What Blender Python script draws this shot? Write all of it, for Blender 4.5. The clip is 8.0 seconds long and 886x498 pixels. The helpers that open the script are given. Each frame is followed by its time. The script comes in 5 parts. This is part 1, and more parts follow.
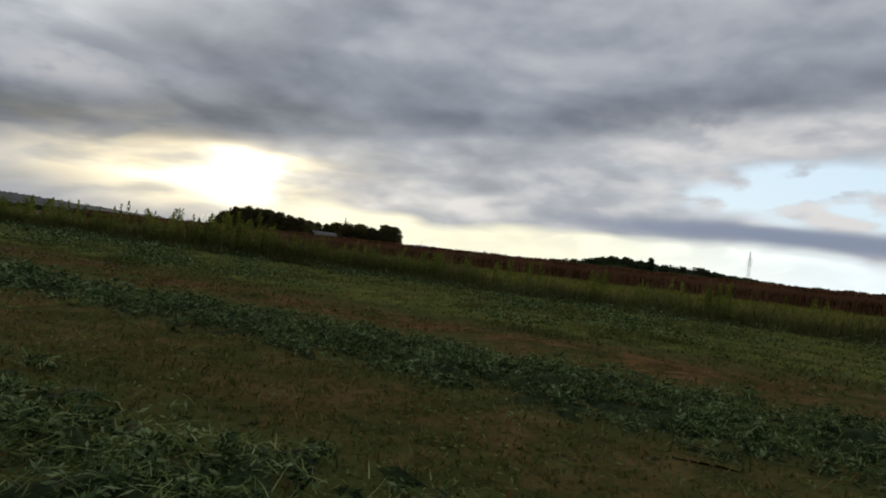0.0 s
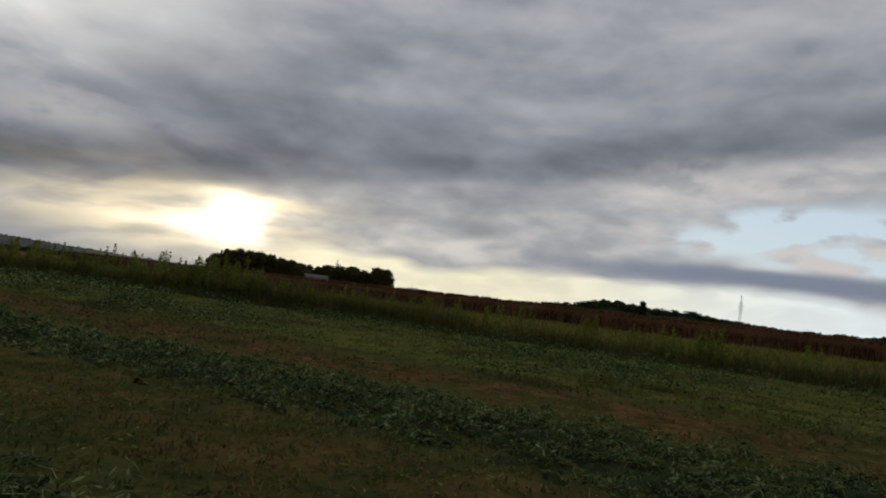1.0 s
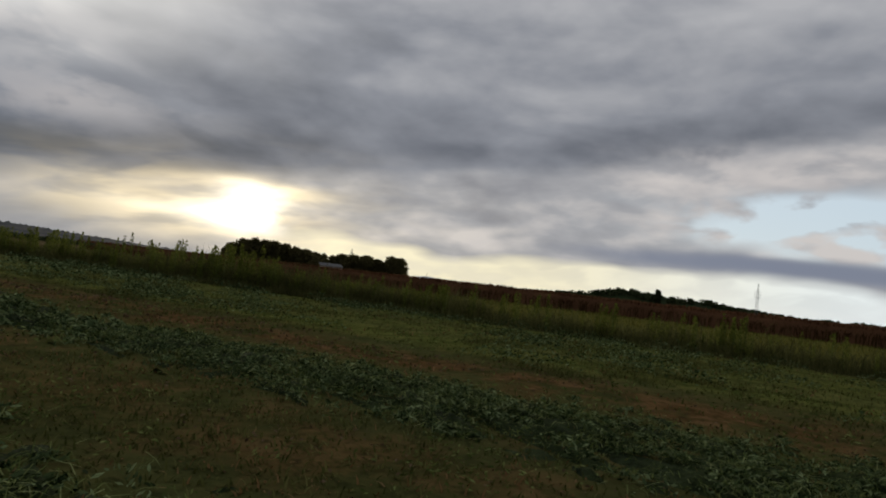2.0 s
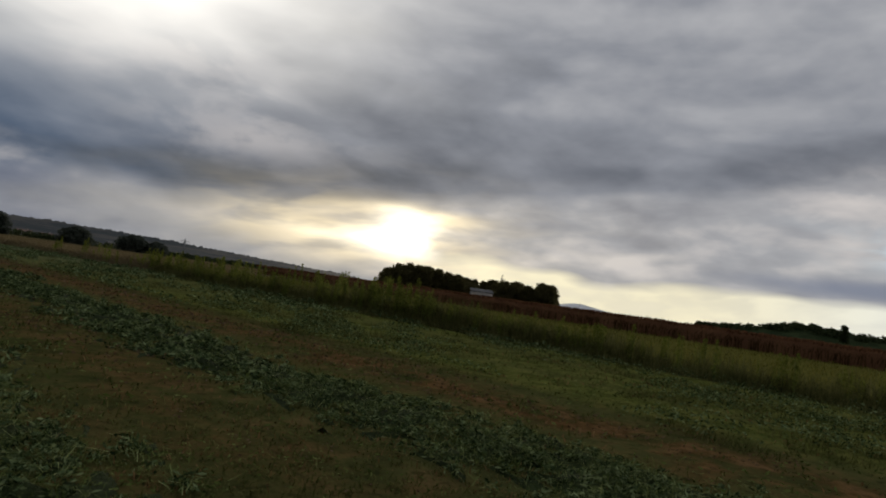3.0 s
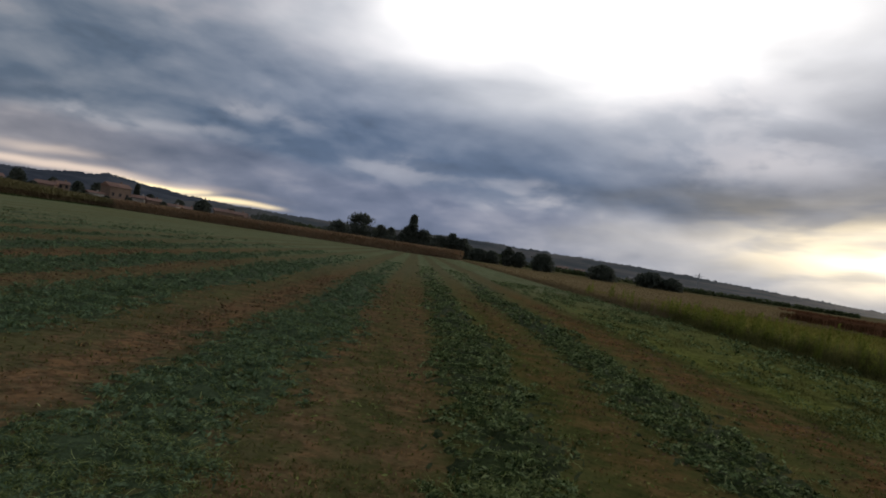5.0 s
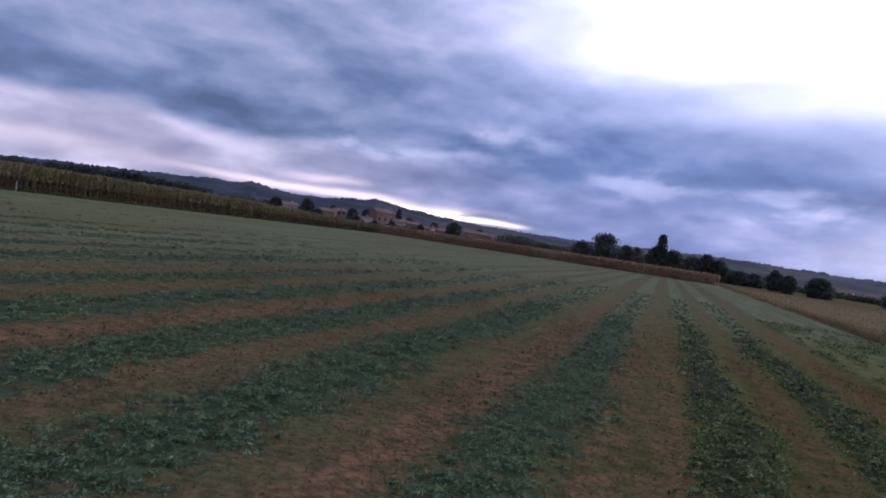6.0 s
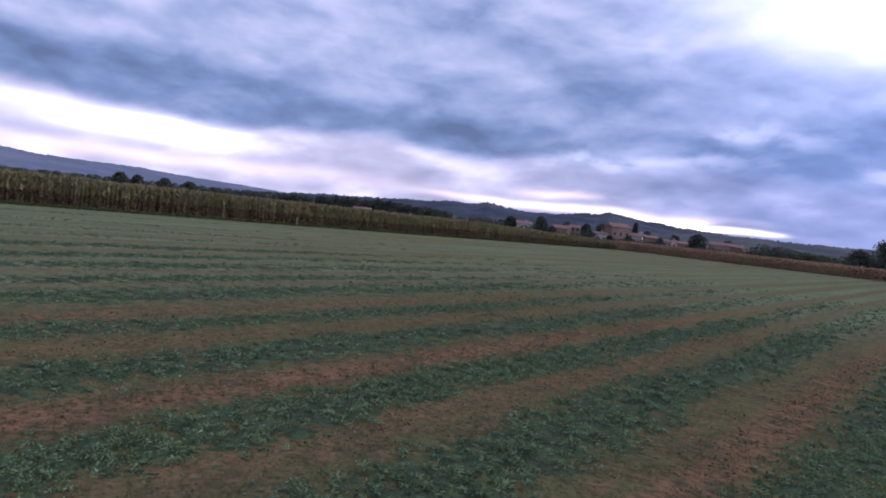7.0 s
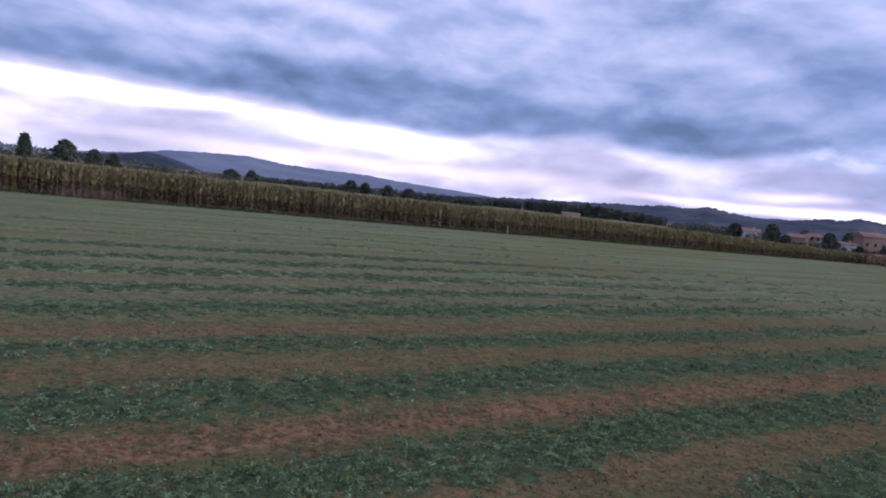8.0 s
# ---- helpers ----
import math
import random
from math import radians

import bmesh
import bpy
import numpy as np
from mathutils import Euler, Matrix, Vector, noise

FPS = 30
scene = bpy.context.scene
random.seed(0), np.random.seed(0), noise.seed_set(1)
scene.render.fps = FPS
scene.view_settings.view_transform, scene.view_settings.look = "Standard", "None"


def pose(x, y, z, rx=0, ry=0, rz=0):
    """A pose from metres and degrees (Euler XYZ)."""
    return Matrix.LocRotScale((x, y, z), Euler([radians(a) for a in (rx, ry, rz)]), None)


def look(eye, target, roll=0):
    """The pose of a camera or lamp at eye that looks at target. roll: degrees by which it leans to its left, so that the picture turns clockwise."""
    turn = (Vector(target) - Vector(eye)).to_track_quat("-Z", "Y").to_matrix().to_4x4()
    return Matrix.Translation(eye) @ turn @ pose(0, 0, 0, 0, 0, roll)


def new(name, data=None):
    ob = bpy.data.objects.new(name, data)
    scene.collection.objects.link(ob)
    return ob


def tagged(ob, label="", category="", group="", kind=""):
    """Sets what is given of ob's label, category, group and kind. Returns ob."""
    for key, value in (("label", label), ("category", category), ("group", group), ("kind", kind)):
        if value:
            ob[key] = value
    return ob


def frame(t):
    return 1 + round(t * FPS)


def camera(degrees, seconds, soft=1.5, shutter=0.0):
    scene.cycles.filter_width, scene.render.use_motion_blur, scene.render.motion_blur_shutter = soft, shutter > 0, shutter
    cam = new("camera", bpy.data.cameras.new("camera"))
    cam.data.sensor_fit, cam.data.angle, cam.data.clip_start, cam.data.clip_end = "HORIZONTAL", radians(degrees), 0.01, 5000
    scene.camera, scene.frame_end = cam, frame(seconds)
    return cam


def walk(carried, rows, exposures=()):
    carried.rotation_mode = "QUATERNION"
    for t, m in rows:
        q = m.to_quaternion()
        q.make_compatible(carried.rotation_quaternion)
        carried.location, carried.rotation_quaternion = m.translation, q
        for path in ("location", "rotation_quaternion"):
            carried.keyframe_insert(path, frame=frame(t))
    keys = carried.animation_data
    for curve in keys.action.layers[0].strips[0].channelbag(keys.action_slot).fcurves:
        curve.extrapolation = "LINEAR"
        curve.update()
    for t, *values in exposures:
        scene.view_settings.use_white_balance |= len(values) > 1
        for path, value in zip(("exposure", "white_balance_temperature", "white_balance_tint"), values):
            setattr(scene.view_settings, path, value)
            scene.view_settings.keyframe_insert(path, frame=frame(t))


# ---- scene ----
# x runs across the mown rows, y along them; bearings are degrees to the left of the rows' direction
cam = camera(70.0, 8.0, soft=1.9)
PATH = [
    (0.0, -0.000, -0.000, 0.557, -61.17, 0.46, 6.46),
    (0.1, 0.021, 0.004, 0.568, -61.34, 2.72, 6.04),
    (0.2, 0.042, 0.007, 0.578, -61.45, 4.03, 5.83),
    (0.3, 0.062, 0.010, 0.587, -61.64, 4.57, 5.67),
    (0.4, 0.080, 0.013, 0.594, -61.60, 4.97, 5.60),
    (0.5, 0.096, 0.015, 0.598, -61.68, 5.39, 6.19),
    (0.6, 0.108, 0.016, 0.600, -61.64, 4.86, 5.64),
    (0.7, 0.118, 0.016, 0.598, -61.56, 4.33, 5.74),
    (0.8, 0.127, 0.016, 0.595, -61.48, 4.20, 5.75),
    (0.9, 0.133, 0.015, 0.591, -61.41, 4.31, 5.74),
    (1.0, 0.139, 0.013, 0.586, -61.44, 4.40, 6.59),
    (1.1, 0.144, 0.010, 0.582, -61.10, 4.40, 5.74),
    (1.2, 0.149, 0.008, 0.578, -61.06, 4.77, 5.73),
    (2.3, 0.214, 0.148, 0.580, -59.33, 2.26, 6.63),
    (2.4, 0.217, 0.159, 0.614, -57.42, 2.58, 6.15),
    (2.5, 0.220, 0.169, 0.649, -56.13, 3.46, 5.95),
    (3.0, 0.220, 0.205, 0.779, -46.55, 3.85, 7.87),
    (3.5, 0.186, 0.228, 0.906, -37.21, 2.63, 7.96),
    (4.0, 0.127, 0.245, 1.030, -26.68, 2.02, 7.79),
    (4.5, 0.058, 0.247, 1.120, -15.55, 1.00, 7.51),
    (4.7, 0.034, 0.225, 1.165, -10.25, 0.74, 8.09),
    (5.8, -0.210, 0.148, 2.101, 15.68, -0.81, 8.34),
    (6.0, -0.252, 0.136, 2.211, 19.38, -1.40, 8.50),
    (6.5, -0.327, 0.110, 2.462, 30.20, -2.05, 8.09),
    (7.0, -0.412, 0.023, 2.672, 40.36, -2.65, 6.11),
    (7.5, -0.493, -0.066, 2.912, 49.69, -3.72, 8.31),
    (8.0, -0.604, -0.217, 3.144, 58.92, -4.26, 6.30),
]
EXPOSURES = [(0.0, 0.32, 6250, 8), (0.5, 0.08, 6300, 8), (1.0, 0.0, 6400, 9), (2.5, 0.0, 6500, 10), (4.5, -0.03, 6500, 10), (4.7, 0.2, 6500, 10), (5.3, 0.6, 5850, 20), (5.8, 1.0, 5250, 33), (6.1, 1.13, 5250, 33), (6.5, 1.35, 5270, 33), (8.0, 1.60, 5270, 33)]


def heading(bearing, pitch=0.0):
    b, p = radians(bearing), radians(pitch)
    return Vector((-math.sin(b) * math.cos(p), math.cos(b) * math.cos(p), math.sin(p)))


walk(cam, [(t, look((x, y, z), Vector((x, y, z)) + heading(b, p) * 10, roll)) for t, x, y, z, b, p, roll in PATH], EXPOSURES)

# ---- node helpers ----


class Graph:
    def __init__(self, tree):
        self.tree = tree
        tree.nodes.clear()

    def add(self, kind):
        return self.tree.nodes.new(kind)

    def put(self, socket, value):
        if isinstance(value, bpy.types.NodeSocket):
            self.tree.links.new(value, socket)
        elif isinstance(value, (tuple, list)) and len(value) == 3 and socket.type == "RGBA":
            socket.default_value = (*value, 1)
        else:
            socket.default_value = value

    def math(self, op, a, b=0.0, c=0.0, clamp=False):
        n = self.tree.nodes.new("ShaderNodeMath")
        n.operation, n.use_clamp = op, clamp
        for i, v in enumerate((a, b, c)):
            self.put(n.inputs[i], v)
        return n.outputs[0]

    def mix(self, f, a, b, blend="MIX"):
        n = self.tree.nodes.new("ShaderNodeMix")
        n.data_type, n.blend_type = "RGBA", blend
        self.put(n.inputs[0], f)
        self.put(n.inputs[6], a)
        self.put(n.inputs[7], b)
        return n.outputs[2]

    def noise(self, vec, scale, detail=4.0, rough=0.55, distort=0.0):
        n = self.tree.nodes.new("ShaderNodeTexNoise")
        self.put(n.inputs["Vector"], vec)
        for key, v in (("Scale", scale), ("Detail", detail), ("Roughness", rough), ("Distortion", distort)):
            n.inputs[key].default_value = v
        return n.outputs["Fac"]

    def smooth(self, v, lo, hi, a=0.0, b=1.0):
        n = self.tree.nodes.new("ShaderNodeMapRange")
        n.interpolation_type = "SMOOTHSTEP"
        self.put(n.inputs[0], v)
        for i, x in enumerate((lo, hi, a, b)):
            n.inputs[i + 1].default_value = x
        return n.outputs[0]

    def vec(self, x, y, z):
        n = self.tree.nodes.new("ShaderNodeCombineXYZ")
        for i, v in enumerate((x, y, z)):
            self.put(n.inputs[i], v)
        return n.outputs[0]

    def xyz(self, v):
        n = self.tree.nodes.new("ShaderNodeSeparateXYZ")
        self.put(n.inputs[0], v)
        return n.outputs

    def ramp(self, f, stops):
        n = self.tree.nodes.new("ShaderNodeValToRGB")
        while len(n.color_ramp.elements) < len(stops):
            n.color_ramp.elements.new(1.0)
        for e, (p, col) in zip(n.color_ramp.elements, stops):
            e.position, e.color = p, (*col, 1)
        self.put(n.inputs[0], f)
        return n.outputs[0]


# ---- world: a broken grey deck at dusk, with the sun low behind it ----
SUN_BEARING, SUN_HEIGHT = -42.0, 4.0
world = bpy.data.worlds.new("dusk_sky")
scene.world = world
world.use_nodes = True
g = Graph(world.node_tree)
out = g.add("ShaderNodeOutputWorld")
back = g.add("ShaderNodeBackground")
sky = g.add("ShaderNodeTexSky")
sky.sky_type = "NISHITA"
sky.sun_disc = False
sky.sun_elevation, sky.sun_rotation = radians(SUN_HEIGHT), radians(-SUN_BEARING)
coord = g.add("ShaderNodeTexCoord").outputs["Generated"]
norm = g.add("ShaderNodeVectorMath")
norm.operation = "NORMALIZE"
g.put(norm.inputs[0], coord)
dx, dy, dz = g.xyz(norm.outputs[0])
up = g.math("MAXIMUM", dz, 0.0)
el0 = g.math("MULTIPLY", g.math("ARCSINE", dz), 57.2958)
be0 = g.math("MULTIPLY", g.math("ARCTAN2", g.math("MULTIPLY", dx, -1.0), dy), 57.2958)
flat = g.math("ADD", up, 0.22)
plane = g.vec(g.math("DIVIDE", dx, flat), g.math("DIVIDE", dy, flat), 0.0)
band = g.vec(g.math("MULTIPLY", be0, 0.075), g.math("ADD", g.math("MULTIPLY", el0, 0.21), g.math("MULTIPLY", be0, 0.012)), 1.7)
n_big = g.noise(plane, 1.0, 2.0, 0.42, 0.0)
flat_mid = g.math("ADD", up, 0.42)
plane_mid = g.vec(g.math("DIVIDE", dx, flat_mid), g.math("DIVIDE", dy, flat_mid), g.math("MULTIPLY", up, 1.4))
n_mid = g.noise(plane_mid, 4.6, 3.0, 0.45, 0.15)
# billows: wider than tall, pale on top and grey beneath
tall_z = g.math("MULTIPLY", dz, 2.3)


def billow(scale, step, detail, rough, drift):
    here = g.noise(g.vec(dx, dy, g.math("ADD", tall_z, drift)), scale, detail, rough, 0.25)
    over = g.noise(g.vec(dx, dy, g.math("ADD", tall_z, drift + step)), scale, detail, rough, 0.25)
    return here, g.math("SUBTRACT", here, over)


n_heap, heap_side = billow(4.2, 0.07, 4.5, 0.5, 0.4)
n_puff, puff_side = billow(8.0, 0.045, 4.5, 0.5, 2.9)
n_low = g.noise(band, 1.2, 3.0, 0.40, 0.2)
n_fine = g.noise(band, 3.0, 3.0, 0.45, 0.3)
be = g.math("ADD", be0, g.math("MULTIPLY", g.math("SUBTRACT", n_mid, 0.5), 12.0))
el = g.math("ADD", el0, g.math("MULTIPLY", g.math("SUBTRACT", n_low, 0.5), 4.5))


be_calm = g.math("ADD", be0, g.math("MULTIPLY", g.math("SUBTRACT", n_fine, 0.5), 5.0))
el_calm = g.math("ADD", el0, g.math("MULTIPLY", g.math("SUBTRACT", n_low, 0.5), 1.6))


def patch(b, e, sb, se, gain, hard=1.0, calm=False):
    u = g.math("DIVIDE", g.math("SUBTRACT", be_calm if calm else be, b), sb)
    v = g.math("DIVIDE", g.math("SUBTRACT", el_calm if calm else el, e), se)
    r = g.math("ADD", g.math("MULTIPLY", u, u), g.math("MULTIPLY", v, v))
    return g.math("MULTIPLY", g.math("EXPONENT", g.math("MULTIPLY", g.math("POWER", r, hard), -1.0)), gain)


def total(*parts):
    s = parts[0]
    for p in parts[1:]:
        s = g.math("ADD", s, p)
    return s


def line(v, lo, hi, a, b):
    n = g.add("ShaderNodeMapRange")
    g.put(n.inputs[0], v)
    for i, x in enumerate((lo, hi, a, b)):
        n.inputs[i + 1].default_value = x
    return n.outputs[0]


# the deck: grey, bluer and darker to the left of the sun, darkest along its lower edge
side = g.smooth(be, -42.0, -8.0)
edge = g.math("ADD", line(be0, -100.0, -25.0, 15.5, 5.2), line(be0, -25.0, 100.0, 0.0, 2.2))
above = g.math("SUBTRACT", el, edge)
belly = g.math("DIVIDE", g.math("SUBTRACT", above, 1.6), 2.2)
belly = g.math("MULTIPLY", g.math("EXPONENT", g.math("MULTIPLY", g.math("MULTIPLY", belly, belly), -1.0)), 0.17)
lump = total(g.math("MULTIPLY", n_big, 0.32), g.math("MULTIPLY", n_heap, 0.46), g.math("MULTIPLY", n_low, 0.17), g.math("MULTIPLY", n_fine, 0.03), 0.01, g.math("MULTIPLY", belly, -1.0))
lump = total(lump, line(el0, 8.0, 26.0, -0.02, 0.06), line(be0, -95.0, -52.0, 0.06, 0.0), line(be0, 20.0, 60.0, 0.0, 0.05))
lump = total(lump, g.math("MULTIPLY", heap_side, 0.30), g.math("MULTIPLY", puff_side, g.smooth(be0, -20.0, 20.0, 0.18, 0.50)), g.math("MULTIPLY", g.math("SUBTRACT", n_puff, 0.5), g.smooth(be0, -20.0, 20.0, 0.08, 0.19)))
# the deck's larger thick and thin places
for b, e, sb, se, gain in ((-43.0, 14.5, 10.0, 3.2, -0.10), (-60.0, 14.0, 13.0, 2.0, -0.10), (-60.0, 20.0, 10.0, 3.0, 0.09), (-84.0, 20.5, 9.0, 2.6, -0.12), (-73.0, 23.5, 8.0, 3.0, 0.07), (-33.0, 16.8, 5.0, 2.2, -0.10),
                           (-23.0, 7.2, 8.0, 2.0, -0.12), (2.0, 10.2, 9.0, 2.2, -0.07), (-5.0, 9.4, 7.0, 1.6, -0.07), (31.0, 12.4, 9.0, 2.2, -0.10), (53.0, 7.2, 10.0, 1.4, -0.12), (46.0, 13.0, 10.0, 2.0, 0.03),
                           (26.0, 16.5, 8.0, 2.2, 0.10), (38.0, 8.9, 9.0, 1.6, -0.06), (66.0, 9.2, 9.0, 1.6, -0.08), (58.0, 15.5, 10.0, 2.4, 0.04), (86.0, 8.8, 9.0, 1.5, -0.14), (78.0, 10.5, 15.0, 2.4, -0.07), (68.0, 11.6, 6.0, 1.2, 0.08)):
    lump = g.math("ADD", lump, patch(b, e, sb, se, gain))
deck = g.mix(side, g.ramp(lump, [(0.15, (0.098, 0.110, 0.132)), (0.30, (0.160, 0.172, 0.200)), (0.50, (0.255, 0.268, 0.302)), (0.75, (0.43, 0.435, 0.455))]),
             g.ramp(lump, [(0.12, (0.047, 0.070, 0.108)), (0.30, (0.076, 0.110, 0.169)), (0.50, (0.138, 0.171, 0.230)), (0.75, (0.24, 0.255, 0.305))]))
# paler cloud under the deck's edge
under = g.smooth(above, 0.7, -1.2)
soft = total(g.math("MULTIPLY", n_low, 0.62), g.math("MULTIPLY", n_fine, 0.36), 0.01, g.math("MULTIPLY", puff_side, 0.35), g.math("MULTIPLY", heap_side, 0.25))
pale = g.ramp(soft, [(0.30, (0.245, 0.25, 0.275)), (0.50, (0.365, 0.368, 0.385)), (0.68, (0.60, 0.57, 0.55))])
slate = g.ramp(soft, [(0.30, (0.078, 0.100, 0.148)), (0.50, (0.135, 0.156, 0.212)), (0.70, (0.24, 0.25, 0.295))])
grey = g.ramp(soft, [(0.30, (0.155, 0.175, 0.215)), (0.50, (0.26, 0.275, 0.31)), (0.70, (0.42, 0.41, 0.41))])
bright = g.ramp(soft, [(0.28, (0.150, 0.156, 0.194)), (0.48, (0.222, 0.227, 0.264)), (0.66, (0.36, 0.355, 0.38))])
lower = g.mix(g.smooth(be, -52.0, -36.0), pale, g.mix(g.smooth(be, 14.0, 56.0), g.mix(g.smooth(be, -27.0, -5.0), grey, slate), bright))
base = g.mix(under, deck, lower)
base = g.mix(g.smooth(be0, 2.0, 34.0), base, g.mix(1.0, base, (1.08, 1.0, 0.87), "MULTIPLY"))
# clear sky where the cloud is open, to the right of the sun
clear = g.mix(0.6, g.mix(1.0, sky.outputs[0], (0.10, 0.10, 0.10), "MULTIPLY"), (0.80, 0.95, 1.10))
gap = g.math("MULTIPLY", patch(-94.0, 7.8, 13.0, 2.3, 1.5, 1.4), g.smooth(g.math("ADD", n_puff, g.math("MULTIPLY", puff_side, 0.8)), 0.74, 0.42), clamp=True)
base = g.mix(gap, base, clear)
tops = g.math("MINIMUM", total(patch(-84.0, 11.5, 7.0, 1.6, 0.55), patch(-95.0, 12.0, 6.0, 1.6, 0.55), patch(-29.0, 11.0, 7.0, 2.2, 0.4), patch(2.8, 6.7, 6.0, 1.3, 0.22), patch(-9.6, 6.0, 4.5, 0.9, 0.35), patch(15.0, 9.6, 4.0, 1.0, 0.22), patch(25.0, 6.6, 7.0, 0.7, 0.3), patch(-22.0, 16.5, 9.0, 3.0, 0.35)), 1.0)
tops = g.math("MULTIPLY", tops, g.smooth(g.math("ADD", n_puff, puff_side), 0.34, 0.64, 0.25, 1.15), clamp=True)
base = g.mix(tops, base, (0.60, 0.56, 0.54))
base = g.mix(patch(-23.0, 2.6, 12.0, 1.7, 0.4, 1.2), base, (0.50, 0.475, 0.44))
# light bands near the horizon
low = g.math("MULTIPLY", line(el, 3.5, 2.4, 0.0, 1.0), g.smooth(be, -40.0, -52.0))
pale_low = g.mix(g.smooth(be0, -66.0, -98.0), (0.90, 0.83, 0.60), (0.80, 0.86, 0.86))
base = g.mix(g.math("MULTIPLY", low, g.smooth(n_fine, 0.36, 0.62, 1.0, 0.78)), base, pale_low)
slab = patch(-93.0, 4.35, 21.0, 0.95, 1.0, 2.0, True)
base = g.mix(slab, base, (0.205, 0.23, 0.295))
slit = g.math("MINIMUM", total(patch(30.0, 2.2, 11.0, 0.36, 0.8, 1.3, True), patch(31.0, 3.2, 3.5, 0.35, 0.5, 1.0, True), patch(66.0, 2.6, 20.0, 0.6, 0.38, 1.0, True)), 1.0)
base = g.mix(slit, base, (0.66, 0.53, 0.42))
base = g.mix(g.math("MINIMUM", total(patch(22.0, 1.92, 3.4, 0.26, 1.0, 1.4, True), patch(17.0, 1.48, 3.8, 0.24, 0.9, 1.4, True)), 1.0), base, (1.0, 0.80, 0.46))
white = g.math("MINIMUM", total(patch(66.0, 5.0, 7.5, 1.1, 1.2, 1.6, True), patch(90.0, 5.7, 15.0, 0.8, 0.95, 1.6, True)), 1.0)
base = g.mix(white, base, (0.62, 0.595, 0.595))
# the thin place overhead and the sun behind its cloud
hole = patch(-12.0, 24.5, 23.0, 8.5, 1.15, 1.2)
base = g.mix(g.math("MINIMUM", hole, 1.0), base, (1.35, 1.30, 1.20))
wisp = g.noise(g.vec(g.math("MULTIPLY", be0, 0.16), g.math("ADD", g.math("MULTIPLY", el0, 0.75), g.math("MULTIPLY", be0, 0.06)), 4.0), 0.8, 3.0, 0.5, 0.3)
thin = g.smooth(wisp, 0.34, 0.64, 0.55, 1.25)
halo = g.mix(1.0, (1.0, 0.77, 0.36), g.math("MULTIPLY", thin, total(patch(-38.5, 4.0, 10.5, 2.3, 0.66, 1.2, True), patch(-44.0, 6.5, 6.5, 0.8, 0.55, 1.0, True), patch(-42.0, 4.6, 18.0, 4.4, 0.15))), "MULTIPLY")
core = g.mix(1.0, (1.0, 0.96, 0.82), total(patch(-43.0, 4.4, 2.6, 1.5, 1.3, 1.2, True), patch(-40.4, 3.7, 2.6, 1.1, 0.85, 1.1, True), patch(-35.5, 3.6, 3.5, 0.6, 0.22, 1.0, True), patch(-42.5, 6.4, 2.2, 0.6, 0.5, 1.0, True)), "MULTIPLY")
light = g.mix(1.0, g.mix(1.0, base, halo, "ADD"), core, "ADD")
g.put(back.inputs[0], light)
back.inputs[1].default_value = 1.0
g.tree.links.new(back.outputs[0], out.inputs[0])

sun_data = bpy.data.lights.new("low_sun", "SUN")
sun_data.energy, sun_data.angle, sun_data.color = 1.1, radians(11), (1.0, 0.86, 0.66)
sun = new("low_sun", sun_data)
sun.matrix_world = look((0, 0, 50), Vector((0, 0, 50)) - heading(SUN_BEARING, SUN_HEIGHT) * 10)

# ---- materials ----


def material(name, rough=0.85, sheen=0.25):
    m = bpy.data.materials.new(name)
    m.use_nodes = True
    q = Graph(m.node_tree)
    o = q.add("ShaderNodeOutputMaterial")
    b = q.add("ShaderNodeBsdfPrincipled")
    b.inputs["Roughness"].default_value = rough
    b.inputs["Specular IOR Level"].default_value = sheen
    q.tree.links.new(b.outputs[0], o.inputs[0])
    return m, q, b


def place(q):
    return q.add("ShaderNodeNewGeometry").outputs["Position"]


def bump(q, b, height, distance, strength=0.6):
    n = q.add("ShaderNodeBump")
    n.inputs["Strength"].default_value, n.inputs["Distance"].default_value = strength, distance
    q.put(n.inputs["Height"], height)
    q.tree.links.new(n.outputs[0], b.inputs["Normal"])


def leafy(name, dark, mid, pale, size=0.5, rough=0.65, through_light=0.3, spread_of=0.6, steps=(0.05, 0.45, 0.9)):
    """Leaves and blades: each one with its own tone, in drifts of lighter and darker growth; some light comes through them."""
    m, q, b = material(name, 0.9 if rough > 0.6 else rough, 0.0)
    rnd = q.add("ShaderNodeNewGeometry").outputs["Random Per Island"]
    n = q.noise(place(q), size, 4.0, 0.6)
    f = q.math("ADD", q.math("MULTIPLY", rnd, spread_of), q.math("MULTIPLY", q.math("SUBTRACT", n, 0.42 - 0.2 * (0.8 - spread_of)), 0.9))
    col = q.ramp(f, list(zip(steps, (dark, mid, pale))))
    q.put(b.inputs["Base Color"], col)
    o = b.outputs[0].links[0].to_node
    t = q.add("ShaderNodeBsdfTranslucent")
    q.put(t.inputs["Color"], col)
    mix = q.add("ShaderNodeMixShader")
    mix.inputs[0].default_value = through_light
    q.tree.links.new(b.outputs[0], mix.inputs[1])
    q.tree.links.new(t.outputs[0], mix.inputs[2])
    q.tree.links.new(mix.outputs[0], o.inputs[0])
    return m


